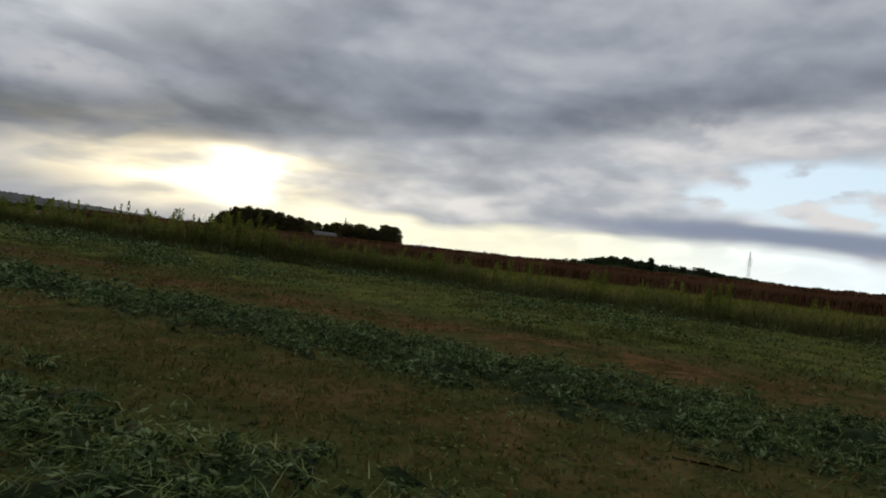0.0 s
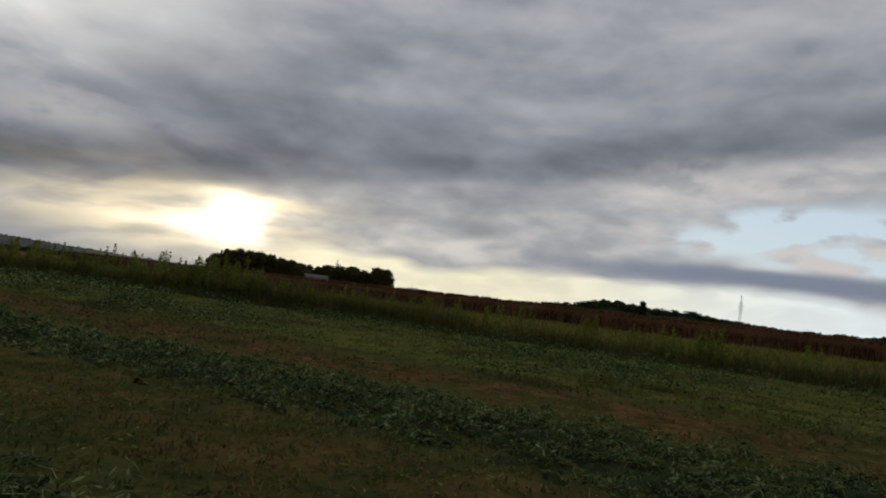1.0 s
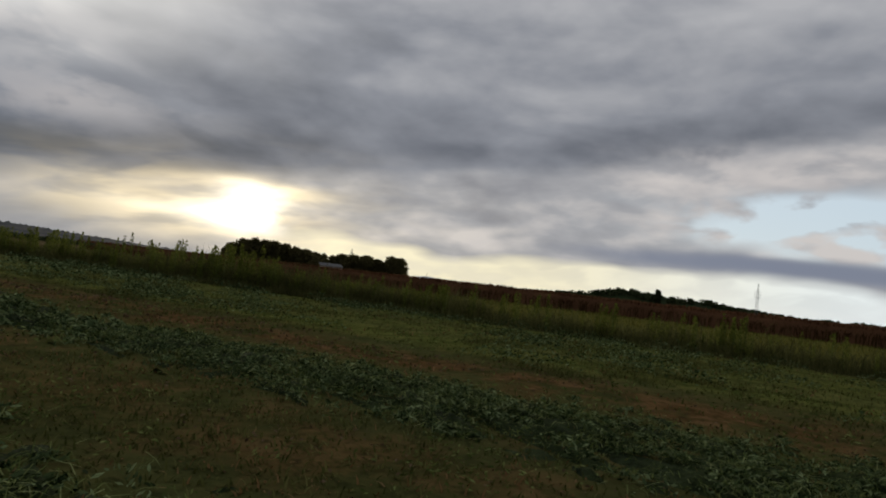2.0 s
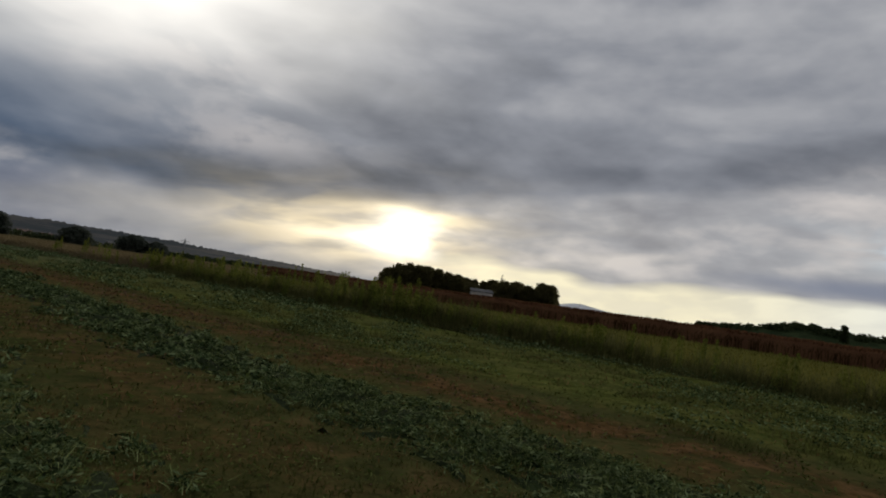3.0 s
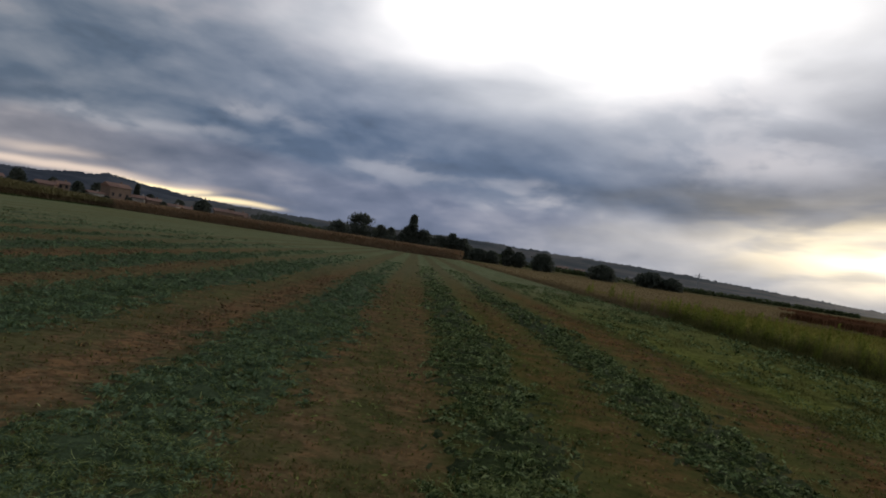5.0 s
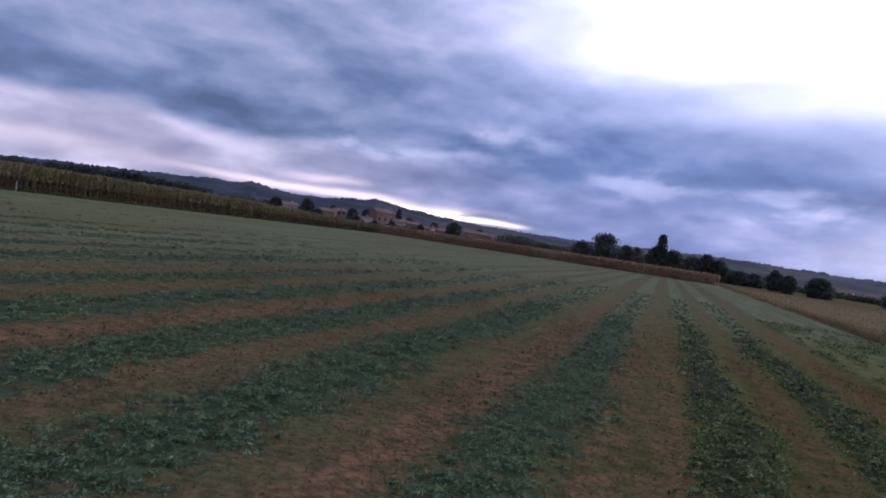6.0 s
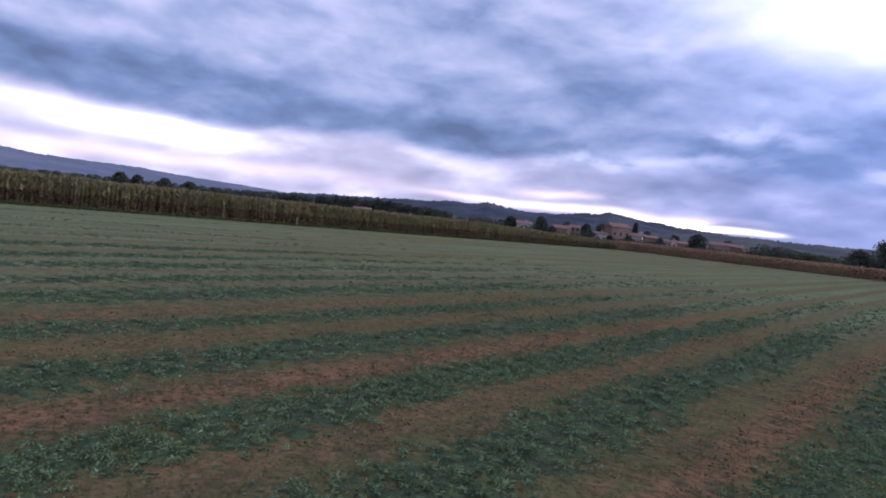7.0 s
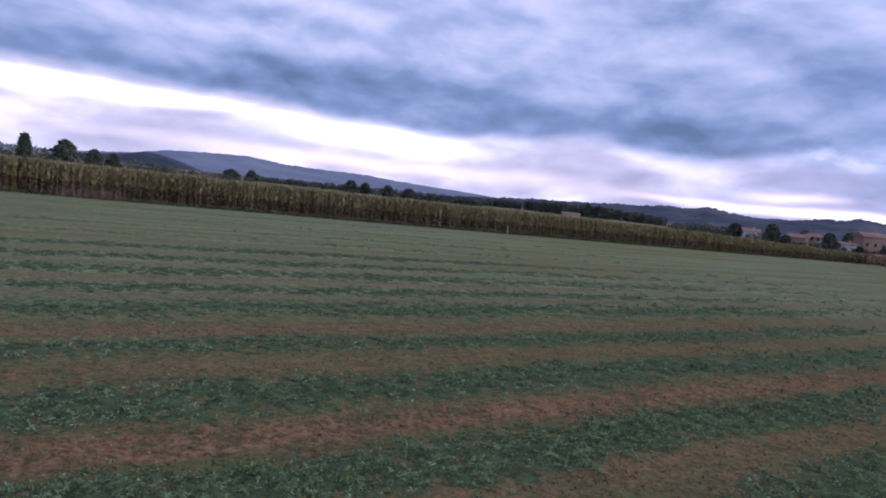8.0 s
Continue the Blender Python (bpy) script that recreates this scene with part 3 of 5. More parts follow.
def build_windrow(centre, half):
    pile = Pile()
    key = int(centre * 10)
    tall_row = -2.5 < centre < 4
    lift = 0.06 if tall_row else 0.07 if centre > -11 else 0.05

    def middle(y):
        return centre + 0.16 * wave(0 * y, y, key + 1500, 9.0) + 0.05 * wave(0 * y, y, key + 1700, 1.6)

    def width(y):
        return half * (1 + 0.20 * wave(0 * y, y, key + 2100, 3.5) + 0.16 * wave(0 * y, y, key + 1900, 1.1))

    def top(x, y):
        u = np.abs(x - middle(y)) / width(y)
        hump = np.clip(1.15 - u, 0, 1) ** 0.8 * np.clip(1.5 - np.abs(y) / 30, 0, 1)
        lumps = 0.62 + 0.38 * wave(x, y, key + 2700, 0.9) + 0.42 * wave(x, y, 811, 0.38)
        return hump * lift * lumps - 0.020 + relief(x, y)

    # the matted swath, its colour dark for shade, ragged where it runs into stubble
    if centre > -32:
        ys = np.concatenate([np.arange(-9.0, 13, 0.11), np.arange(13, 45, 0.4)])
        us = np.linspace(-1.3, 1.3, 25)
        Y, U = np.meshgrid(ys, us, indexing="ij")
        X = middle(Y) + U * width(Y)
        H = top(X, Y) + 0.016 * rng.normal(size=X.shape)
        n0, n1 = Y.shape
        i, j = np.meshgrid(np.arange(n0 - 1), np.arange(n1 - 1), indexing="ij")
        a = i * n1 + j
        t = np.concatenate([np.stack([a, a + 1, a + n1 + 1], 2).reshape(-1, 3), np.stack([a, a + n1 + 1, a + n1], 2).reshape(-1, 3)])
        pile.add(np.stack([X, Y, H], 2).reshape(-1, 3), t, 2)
    # clumps of leaves and bent stems strewn over it
    near = abs(centre) < 3.5
    mid_row = centre > -8
    for y_lo, y_hi, clumps, per, size in ((-4, 4, 120 if near else 58, 40 if near else 38 if mid_row else 26, 0.0095 if near else 0.0145), (4, 12, 46, 36 if mid_row else 22, 0.017), (12, 26, 18, 28, 0.025), (26, 50, 6 if centre > -20 else 2, 14, 0.032)):
        area = (y_hi - y_lo) * half * 2
        nc = int(area * clumps * (1.0 if mid_row else 0.62 if centre > -17 else 0.24))
        cy = rng.uniform(y_lo, y_hi, nc)
        off = rng.uniform(-0.92, 0.92, nc) + rng.normal(0, 0.20 if tall_row else 0.26, nc)
        keep = 0.9 * wave(off * half * 3, cy, key + 2300, 1.9) + 0.7 * wave(0 * cy, cy, key + 2350, 5.0) + rng.normal(0, 0.4, nc) > (-0.95 if mid_row else -0.55)
        cy, off = cy[keep], off[keep]
        cx = middle(cy) + off * width(cy)
        nc = len(cx)
        rad = rng.uniform(0.045, 0.11, nc) * (1.0 if y_lo < 4 and near else 1.35)
        hgt = rng.uniform(0.012, 0.068, nc) * (1.0 if tall_row else 1.45) * (0.6 + 0.5 * rad / 0.11)
        n = nc * per
        w = rng.integers(0, nc, n)
        d = np.abs(rng.normal(0, 0.55, n))
        a = rng.uniform(0, 6.28, n)
        x, y = cx[w] + np.cos(a) * d * rad[w], cy[w] + np.sin(a) * d * rad[w]
        z = np.maximum(top(x, y), relief(x, y)) + hgt[w] * np.clip(1 - d * d * 0.8, 0.05, 1) * rng.random(n) ** 0.35
        pile.add(*leaves(np.stack([x, y, z], 1), rng.uniform(0.5, 2.2, n) * size, 0.6, 0.7, 0.32))
        if y_lo < 12 and mid_row:
            k = n // (3 if near else 4)
            w = rng.integers(0, nc, k)
            x, y = cx[w] + rng.normal(0, 0.6, k) * rad[w], cy[w] + rng.normal(0, 0.6, k) * rad[w]
            b3 = np.stack([x, y, np.maximum(top(x, y), relief(x, y)) + hgt[w] * rng.uniform(0.2, 0.9, k)], 1)
            pile.add(*blades(b3, rng.uniform(0.035, 0.10, k), rng.uniform(0.0018, 0.0034, k) * (1 if near and y_lo < 0 else 1.6), rng.uniform(0.65, 1.2, k), rng.uniform(0, 6.28, k), 0.7), slot=1)
            # the longer pale stalks that lie tangled over the heap
            k = k // (2 if near else 5)
            w = rng.integers(0, nc, k)
            x, y = cx[w] + rng.normal(0, 0.7, k) * rad[w], cy[w] + rng.normal(0, 0.7, k) * rad[w]
            b3 = np.stack([x, y, np.maximum(top(x, y), relief(x, y)) + hgt[w] * rng.uniform(0.35, 1.0, k)], 1)
            wide = rng.uniform(0.0024, 0.0044, k) * (1.0 if y_lo < 0 else 1.5)
            pile.add(*blades(b3, rng.uniform(0.04, 0.12, k), wide, rng.uniform(0.92, 1.25, k), rng.uniform(0, 6.28, k), rng.uniform(-0.5, 0.7, k)), slot=3)
    ob = dress(new("windrow", pile.mesh("windrow")), WILTED if centre > 0 else ALFALFA, STEM, SWATH_SHADE_DRY if centre > 0 else SWATH_SHADE, STALK)
    tagged(ob, "low row of freshly cut green alfalfa lying on the field", "windrow", "windrows of cut hay", "stuff")


for c0, h0 in WINDROWS:
    build_windrow(c0, h0)


def build_stubble():
    """Short cut stalks between the rows."""
    green, dry = Pile(), Pile()
    for r0, r1, n, w, hgt in ((0.5, 4.0, 74000, 0.0066, 0.042), (4.0, 10.0, 52000, 0.012, 0.05), (10.0, 26.0, 26000, 0.025, 0.06), (26.0, 70.0, 6000, 0.06, 0.06)):
        tuft = n // 9
        r = np.sqrt(rng.uniform(r0 ** 2, r1 ** 2, tuft))
        a = rng.uniform(-0.15 * np.pi, 1.15 * np.pi, tuft)
        pick = rng.integers(0, tuft, n)
        x, y = (r * np.cos(a))[pick] + rng.normal(0, 6 * w, n), (r * np.sin(a))[pick] + rng.normal(0, 6 * w, n)
        ok = (x < FIELD_RIGHT) & (x > FIELD_LEFT) & (wave(x, y, 31, 2.2) + rng.normal(0, 0.5, n) > -0.7)
        x, y = x[ok], y[ok]
        k = len(x)
        b3 = np.stack([x, y, relief(x, y) - 0.005], 1)
        v, t = blades(b3, rng.uniform(0.4, 1.2, k) * hgt, rng.uniform(0.7, 1.3, k) * w, rng.uniform(0.25, 1.05, k), rng.uniform(0, 6.28, k), 0.5)
        brown = rng.random(k) < 0.15 + 0.22 * wave(x, y, 37, 1.4) + np.where(x < -2.2, 0.12, 0.0)
        for pile, sel in ((green, ~brown), (dry, brown)):
            m = int(sel.sum())
            vv = v.reshape(-1, 5, 3)[sel].reshape(-1, 3)
            pile.add(vv, (np.array([[0, 1, 3], [0, 3, 2], [2, 3, 4]])[None] + np.arange(m)[:, None, None] * 5).reshape(-1, 3))
    tagged(dress(new("stubble", green.mesh("stubble")), STUBBLE), "short olive green alfalfa stubble on the mown field", "stubble", kind="stuff")
    tagged(dress(new("dry_stubble", dry.mesh("dry_stubble")), DRY), "short dry brown stubble between the hay rows", "stubble", kind="stuff")


build_stubble()


def build_sprigs():
    """Single leaves and bits of stem that fell between the rows, in drifts."""
    pile = Pile()
    for r0, r1, n, size in ((0.6, 3.5, 26000, 0.0085), (3.5, 9.0, 30000, 0.015), (9.0, 20.0, 16000, 0.028)):
        r, a = np.sqrt(rng.uniform(r0 ** 2, r1 ** 2, n)), rng.uniform(-0.1 * np.pi, 1.1 * np.pi, n)
        x, y = r * np.cos(a), r * np.sin(a)
        ok = (x < FIELD_RIGHT) & (x > -1.0) & (wave(x, y, 91, 0.9) + 0.8 * wave(x, y, 92, 0.35) + rng.normal(0, 0.3, n) > 0.25)
        x, y = x[ok], y[ok]
        k = len(x)
        pile.add(*leaves(np.stack([x, y, relief(x, y) + rng.uniform(0.012, 0.04, k)], 1), rng.uniform(0.6, 1.6, k) * size, 0.4, 0.6, 0.34))
    tagged(dress(new("hay_sprigs", pile.mesh("hay_sprigs")), STEM), "loose cut alfalfa leaves strewn between the rows", "hay", kind="stuff")


build_sprigs()


def build_litter():
    """Dead leaves and crumbs of soil on the bare strips."""
    pile = Pile()
    for centre, half, n in ((4.3, 0.6, 5200), (1.95, 0.5, 3600), (0.15, 0.4, 2400), (-0.6, 0.35, 2400), (-2.55, 0.45, 5600), (-5.9, 0.55, 4200), (-8.2, 0.6, 5600), (-11.2, 0.5, 2600), (-13.9, 0.55, 3200), (-20.6, 0.6, 1800)):
        y = rng.uniform(-4, 22, n)
        x = centre + rng.normal(0, half * 0.6, n)
        ok = wave(x, y, 95, 0.8) + 0.7 * wave(x, y, 96, 0.3) + rng.normal(0, 0.3, n) > -0.15
        x, y = x[ok], y[ok]
        k = len(x)
        size = np.clip(np.hypot(x, y) * 0.0022, 0.007, 0.02)
        pile.add(*leaves(np.stack([x, y, relief(x, y) + rng.uniform(0.004, 0.022, k)], 1), rng.uniform(0.6, 1.7, k) * size, 0.35, 0.5, 0.5))
    tagged(dress(new("dry_litter", pile.mesh("dry_litter")), LITTER), "brown dead leaves and crumbs on the bare strips", "litter", kind="stuff")


build_litter()


def build_tufts():
    """Loose heaps of cut hay and uncut grass left between the rows, thickest towards the bank."""
    hay, grass = Pile(), Pile()
    x = rng.uniform(4.9, 10.1, 2000)
    y = rng.uniform(-8, 40, 2000)
    thick = wave(x * 2.2, y * 0.6, 613, 3.0) + rng.normal(0, 0.5, len(x))
    for cx, cy, th in zip(x, y, thick):
        far = math.hypot(cx, cy)
        if far < 4.5 or th < 0.0:
            continue
        k = 110 if far < 12 else 46
        sz = 0.014 if far < 12 else 0.026
        wide, long, high = rng.uniform(0.12, 0.26), rng.uniform(0.20, 0.5), rng.uniform(0.07, 0.19)
        r, a = np.sqrt(rng.random(k)), rng.uniform(0, 6.28, k)
        dome = high * np.sqrt(np.clip(1 - r * r, 0.02, 1)) * rng.random(k) ** 0.3
        p = np.stack([cx + np.cos(a) * r * wide, cy + np.sin(a) * r * long, dome], 1)
        if rng.random() < 0.55:
            hay.add(*leaves(p, rng.uniform(0.8, 1.8, k) * sz, 0.5, 0.6, 0.36))
            p[:, 2] *= 0.9
            hay.add(*blades(p[: k // 4], rng.uniform(0.06, 0.18, k // 4), np.full(k // 4, sz * 0.28), rng.uniform(0.6, 1.15, k // 4), rng.uniform(0, 6.28, k // 4), 0.4), slot=1)
        else:
            p[:, 2] = -0.01
            grass.add(*blades(p, rng.uniform(0.05, 0.13, k), rng.uniform(0.5, 1.0, k) * sz * 0.6, rng.uniform(0.2, 0.9, k), rng.uniform(0, 6.28, k), 0.6))
    # darker clumps along the far rows, their shaded sides put into the colour
    dark = Pile()
    for centre, half in WINDROWS[4:]:
        for i in range(16):
            cx, cy = centre + rng.normal(0, half * 0.6), rng.uniform(-4, 42)
            k = 70
            r, a = np.sqrt(rng.random(k)), rng.uniform(0, 6.28, k)
            long, high = rng.uniform(0.25, 0.7), rng.uniform(0.06, 0.16)
            dome = high * np.sqrt(np.clip(1 - r * r, 0.02, 1)) * rng.random(k) ** 0.3
            dark.add(*leaves(np.stack([cx + np.cos(a) * r * 0.16, cy + np.sin(a) * r * long, dome], 1), rng.uniform(0.8, 1.8, k) * 0.022, 0.5, 0.6, 0.36))
    tagged(dress(new("hay_clumps", dark.mesh("hay_clumps")), VERGE), "clumps of hay along the rows, coloured dark for their shaded sides", "hay", kind="stuff")
    tagged(dress(new("grass_tufts", grass.mesh("grass_tufts")), STUBBLE), "small olive green grass tufts on the field", "grass", kind="stuff")
    tagged(dress(new("hay_tufts", hay.mesh("hay_tufts")), WILTED, STEM), "loose clumps of cut alfalfa scattered on the field", "hay", kind="stuff")


build_tufts()

# ---- the grassy bank with weeds, the fallow strip and the sorghum ----


def build_bank():
    pile = Pile()
    for y0, y1, n, w in ((-16, 6, 20000, 0.012), (6, 25, 22000, 0.014), (25, 60, 15000, 0.03), (60, 135, 7000, 0.06)):
        y = rng.uniform(y0, y1, n)
        x = FIELD_RIGHT - 0.1 + np.abs(rng.normal(0, 0.9, n))
        edge_x = np.clip((x - FIELD_RIGHT + 0.15) / 0.7, 0.25, 1)
        h = (0.46 + 0.12 * np.clip((y - 3) / 6, 0, 1) - 0.16 * np.clip((y - 24) / 16, 0, 1)) * edge_x * (1 + 0.34 * wave(x, y, 41, 3.0) + 0.30 * wave(x, y, 42, 1.1)) * rng.uniform(0.45, 1.35, n)
        pile.add(*blades(np.stack([x, y, 0 * x - 0.02], 1), h, rng.uniform(0.7, 1.3, n) * w, rng.uniform(0, 0.5, n), rng.uniform(0, 6.28, n), 0.8), slot=1 if y0 > 20 else 0)
    tagged(dress(new("bank_grass", pile.mesh("bank_grass")), BANK_GRASS, TAN), "tall yellowish green grass along the field edge", "grass", kind="stuff")


build_bank()


def weed_meshes(seed, h):
    r = np.random.default_rng(seed)
    stems, foliage = Pile(), Pile()
    for k in range(r.integers(2, 5)):
        off = r.normal(0, 0.05, 2)
        hh = h * r.uniform(0.7, 1.0)
        b = np.array([[off[0], off[1], -0.03]])
        stems.add(*blades(b, np.array([hh]), np.array([0.02]), np.array([0.08]), np.array([r.uniform(0, 6.28)]), 0.15))
        n = 110
        z = r.uniform(0.12, 1.02, n) * hh
        reach = 0.12 * (1.25 - z / hh)
        a = r.uniform(0, 6.28, n)
        p = np.stack([off[0] + np.cos(a) * reach * r.random(n), off[1] + np.sin(a) * reach * r.random(n), z], 1)
        foliage.add(*leaves(p, r.uniform(0.014, 0.032, n), 1.4))
    stem, leaf = stems.mesh("stem"), foliage.mesh("foliage")
    stem.materials.append(STEM)
    leaf.materials.append(WEED)
    return stem, leaf


def build_weeds():
    meshes = [weed_meshes(60 + i, 0.85) for i in range(6)]
    for i in range(380):
        y = float(rng.uniform(9, 42)) if 190 < i < 240 else float(rng.uniform(5, 27)) if i < 240 else float(rng.uniform(-10, 14))
        x = FIELD_RIGHT + 0.25 + abs(float(rng.normal(0, 0.7)))
        root = new("tall_weed")
        s = float(rng.uniform(0.55, 1.2)) if y > 10.5 else float(rng.uniform(0.4, 0.78))
        root.matrix_basis = pose(x, y, 0, 0, 0, float(rng.uniform(0, 360))) @ Matrix.Diagonal((s, s, s, 1))
        for nm, me in zip(("stem", "foliage"), meshes[i % 6]):
            new(nm, me).parent = root
        tagged(root, "tall green weed in the grass at the field edge", "weed", "weeds on the bank")


build_weeds()


def build_fallow():
    pile = Pile()
    for y0, y1, n, w in ((-20, 30, 16000, 0.035), (30, 52, 9000, 0.06)):
        y = rng.uniform(y0, y1, n)
        x = rng.uniform(FIELD_RIGHT + 1.0, 33.0, n)
        h = 0.15 * (1 + 0.3 * wave(x, y, 43, 5)) * rng.uniform(0.6, 1.3, n)
        pile.add(*blades(np.stack([x, y, 0 * x - 0.02], 1), h, rng.uniform(0.7, 1.3, n) * w, rng.uniform(0, 0.4, n), rng.uniform(0, 6.28, n), 0.6))
    tan = Pile()
    n = 42000
    y = 42 + rng.random(n) ** 1.3 * 120
    x = rng.uniform(FIELD_RIGHT + 0.8, 75.0, n)
    ok = (x > 106) | (y > 57) | (x < 32)
    x, y = x[ok], y[ok]
    n = len(x)
    tan.add(*blades(np.stack([x, y, 0 * x - 0.02], 1), 0.26 * rng.uniform(0.6, 1.3, n), rng.uniform(0.035, 0.08, n), rng.uniform(0, 0.4, n), rng.uniform(0, 6.28, n), 0.6))
    tagged(dress(new("dry_grass", tan.mesh("dry_grass")), TAN), "dry tan grass past the fallow strip", "grass", kind="stuff")
    tagged(dress(new("fallow_grass", pile.mesh("fallow_grass")), FALLOW), "yellow green grass of the neighbouring fallow strip", "grass", kind="stuff")


build_fallow()


def build_sorghum():
    pile = Pile()
    x0, x1, y0, y1 = 33.0, 105.0, -60.0, 56.0
    # dense inner growth
    xs, ys = np.arange(x0 + 0.25, x1, 0.75), np.arange(y0, y1, 0.75)
    X, Y = np.meshgrid(xs, ys, indexing="ij")
    Z = 0.74 + 0.05 * wave(X, Y, 51, 4.0) + rng.normal(0, 0.05, X.shape)
    Z[0], Z[-1], Z[:, 0], Z[:, -1] = -0.02, -0.02, -0.02, -0.02
    n0, n1 = X.shape
    i, j = np.meshgrid(np.arange(n0 - 1), np.arange(n1 - 1), indexing="ij")
    a = i * n1 + j
    pile.add(np.stack([X, Y, Z], 2).reshape(-1, 3), np.concatenate([np.stack([a, a + n1, a + n1 + 1], 2).reshape(-1, 3), np.stack([a, a + n1 + 1, a + 1], 2).reshape(-1, 3)]), 0)
    for lo, hi, n in ((33.0, 35.5, 11000), (35.5, 50, 13000), (50, 105, 9000)):
        x, y = rng.uniform(lo, hi, n), rng.uniform(y0, y1, n)
        h = 0.83 * (1 + 0.05 * wave(x, y, 51, 4.0)) * rng.uniform(0.92, 1.05, n)
        head = np.stack([x, y, h], 1)
        pile.add(*leaves(head, rng.uniform(0.07, 0.13, n), 3.0), slot=0)
        pile.add(*blades(np.stack([x, y, 0 * x - 0.02 if lo < 34 else h * 0.5], 1), h * (1 if lo < 34 else 0.5), rng.uniform(0.03, 0.06, n), rng.uniform(0, 0.25, n), rng.uniform(0, 6.28, n), 0.8), slot=1)
    tagged(dress(new("sorghum_crop", pile.mesh("sorghum_crop")), SORGHUM, SORGHUM_LEAF), "reddish brown ripe sorghum crop in a dense block", "crop", kind="stuff")


build_sorghum()

# ---- the maize round the far and left sides ----


def build_maize(name, x0, x1, y0, y1, height, step, label, edge, upper, lower_leaf):
    pile = Pile()

    def tall(x, y):
        return height - (np.clip((y - 82.0) / 50.0, 0, 1) * 0.85 if edge == "right" else 0.0)

    # dense inner growth behind the outer plants
    xs, ys = np.arange(x0, x1 + 0.1, 1.5), np.arange(y0, y1 + 0.1, 1.5)
    X, Y = np.meshgrid(xs, ys, indexing="ij")
    Z = tall(X, Y) * 0.86 + 0.08 * wave(X, Y, 53, 6.0) + rng.normal(0, 0.06, X.shape)
    Z[0], Z[-1], Z[:, 0], Z[:, -1] = -0.02, -0.02, -0.02, -0.02
    n0, n1 = X.shape
    i, j = np.meshgrid(np.arange(n0 - 1), np.arange(n1 - 1), indexing="ij")
    a = i * n1 + j
    pile.add(np.stack([X, Y, Z], 2).reshape(-1, 3), np.concatenate([np.stack([a, a + n1, a + n1 + 1], 2).reshape(-1, 3), np.stack([a, a + n1 + 1, a + 1], 2).reshape(-1, 3)]), 2)

    def plants(x, y, full):
        k = len(x)
        h = tall(x, y) * (1 + 0.03 * wave(x, y, 54, 8.0)) * rng.uniform(0.97, 1.02, k)
        if full:
            pile.add(*blades(np.stack([x, y, 0 * x - 0.02], 1), h, np.full(k, 0.05), rng.uniform(0, 0.06, k), rng.uniform(0, 6.28, k), 0.05), slot=0)
        for lev in ((0.12, 0.25, 0.38, 0.5, 0.62, 0.74, 0.86) if full else (0.62, 0.74, 0.86)):
            zl = h * (lev + rng.uniform(-0.05, 0.05, k))
            low = lev < 0.40
            pile.add(*blades(np.stack([x, y, zl], 1), h * rng.uniform(0.20, 0.34, k), rng.uniform(0.12, 0.24, k), rng.uniform(0.1, 0.55, k) + (0.35 if low else 0), rng.uniform(0, 6.28, k), 1.1), slot=1 if low else 0)
        pile.add(*blades(np.stack([x, y, h * 0.9], 1), h * 0.16, np.full(k, 0.09), rng.uniform(0, 0.3, k), rng.uniform(0, 6.28, k), 0.4), slot=0)
        for turn in range(2):
            pile.add(*blades(np.stack([x, y, h * 0.96], 1), h * rng.uniform(0.06, 0.11, k), np.full(k, 0.05), rng.uniform(0.1, 0.6, k), rng.uniform(0, 6.28, k), 0.4), slot=2)

    if edge == "right":
        n = int((y1 - y0) / step)
        for line in range(4):
            y = y0 + (np.arange(n) + rng.uniform(-0.4, 0.4, n)) * step
            plants(x1 + 0.5 - line * 0.7 + rng.normal(0, 0.22, n), y, line < 3)
        m = 5000
        plants(x1 - rng.random(m) ** 1.5 * 60, rng.uniform(y0, y1, m), False)
    else:
        n = int((x1 - x0) / step)
        for line in range(4):
            x = x0 + (np.arange(n) + rng.uniform(-0.4, 0.4, n)) * step
            plants(x, y0 - 0.5 + line * 0.7 + rng.normal(0, 0.1, n), line < 2)
        m = 2500
        plants(rng.uniform(x0, x1, m), y0 + rng.random(m) ** 1.5 * 25, False)
    tagged(dress(new(name, pile.mesh(name)), upper, lower_leaf, TASSEL), label, "crop", kind="stuff")


build_maize("maize_crop", -190.0, FIELD_LEFT, -60.0, FIELD_END, 2.85, 0.15, "tall yellowing maize with withered lower leaves beside the field", "right", MAIZE, MAIZE_LOW)
build_maize("dry_maize_crop", FIELD_LEFT, 10.6, FIELD_END, FIELD_END + 32, 2.1, 0.26, "dry reddish brown maize at the end of the field", "front", MAIZE_DRY, MAIZE_DRY)


def build_maize_foot():
    """The strip of uncut grass along the foot of the maize."""
    pile = Pile()
    n = 26000
    y = rng.uniform(-30, FIELD_END - 2, n)
    x = FIELD_LEFT + 0.4 + np.abs(rng.normal(0, 0.8, n))
    h = 0.30 * (1 + 0.3 * wave(x, y, 63, 4.0)) * rng.uniform(0.5, 1.3, n)
    pile.add(*blades(np.stack([x, y, 0 * x - 0.02], 1), h, rng.uniform(0.04, 0.08, n), rng.uniform(0, 0.5, n), rng.uniform(0, 6.28, n), 0.7))
    tagged(dress(new("verge_grass", pile.mesh("verge_grass")), VERGE), "dark green uncut grass along the foot of the maize", "grass", kind="stuff")


build_maize_foot()

# ---- trees ----


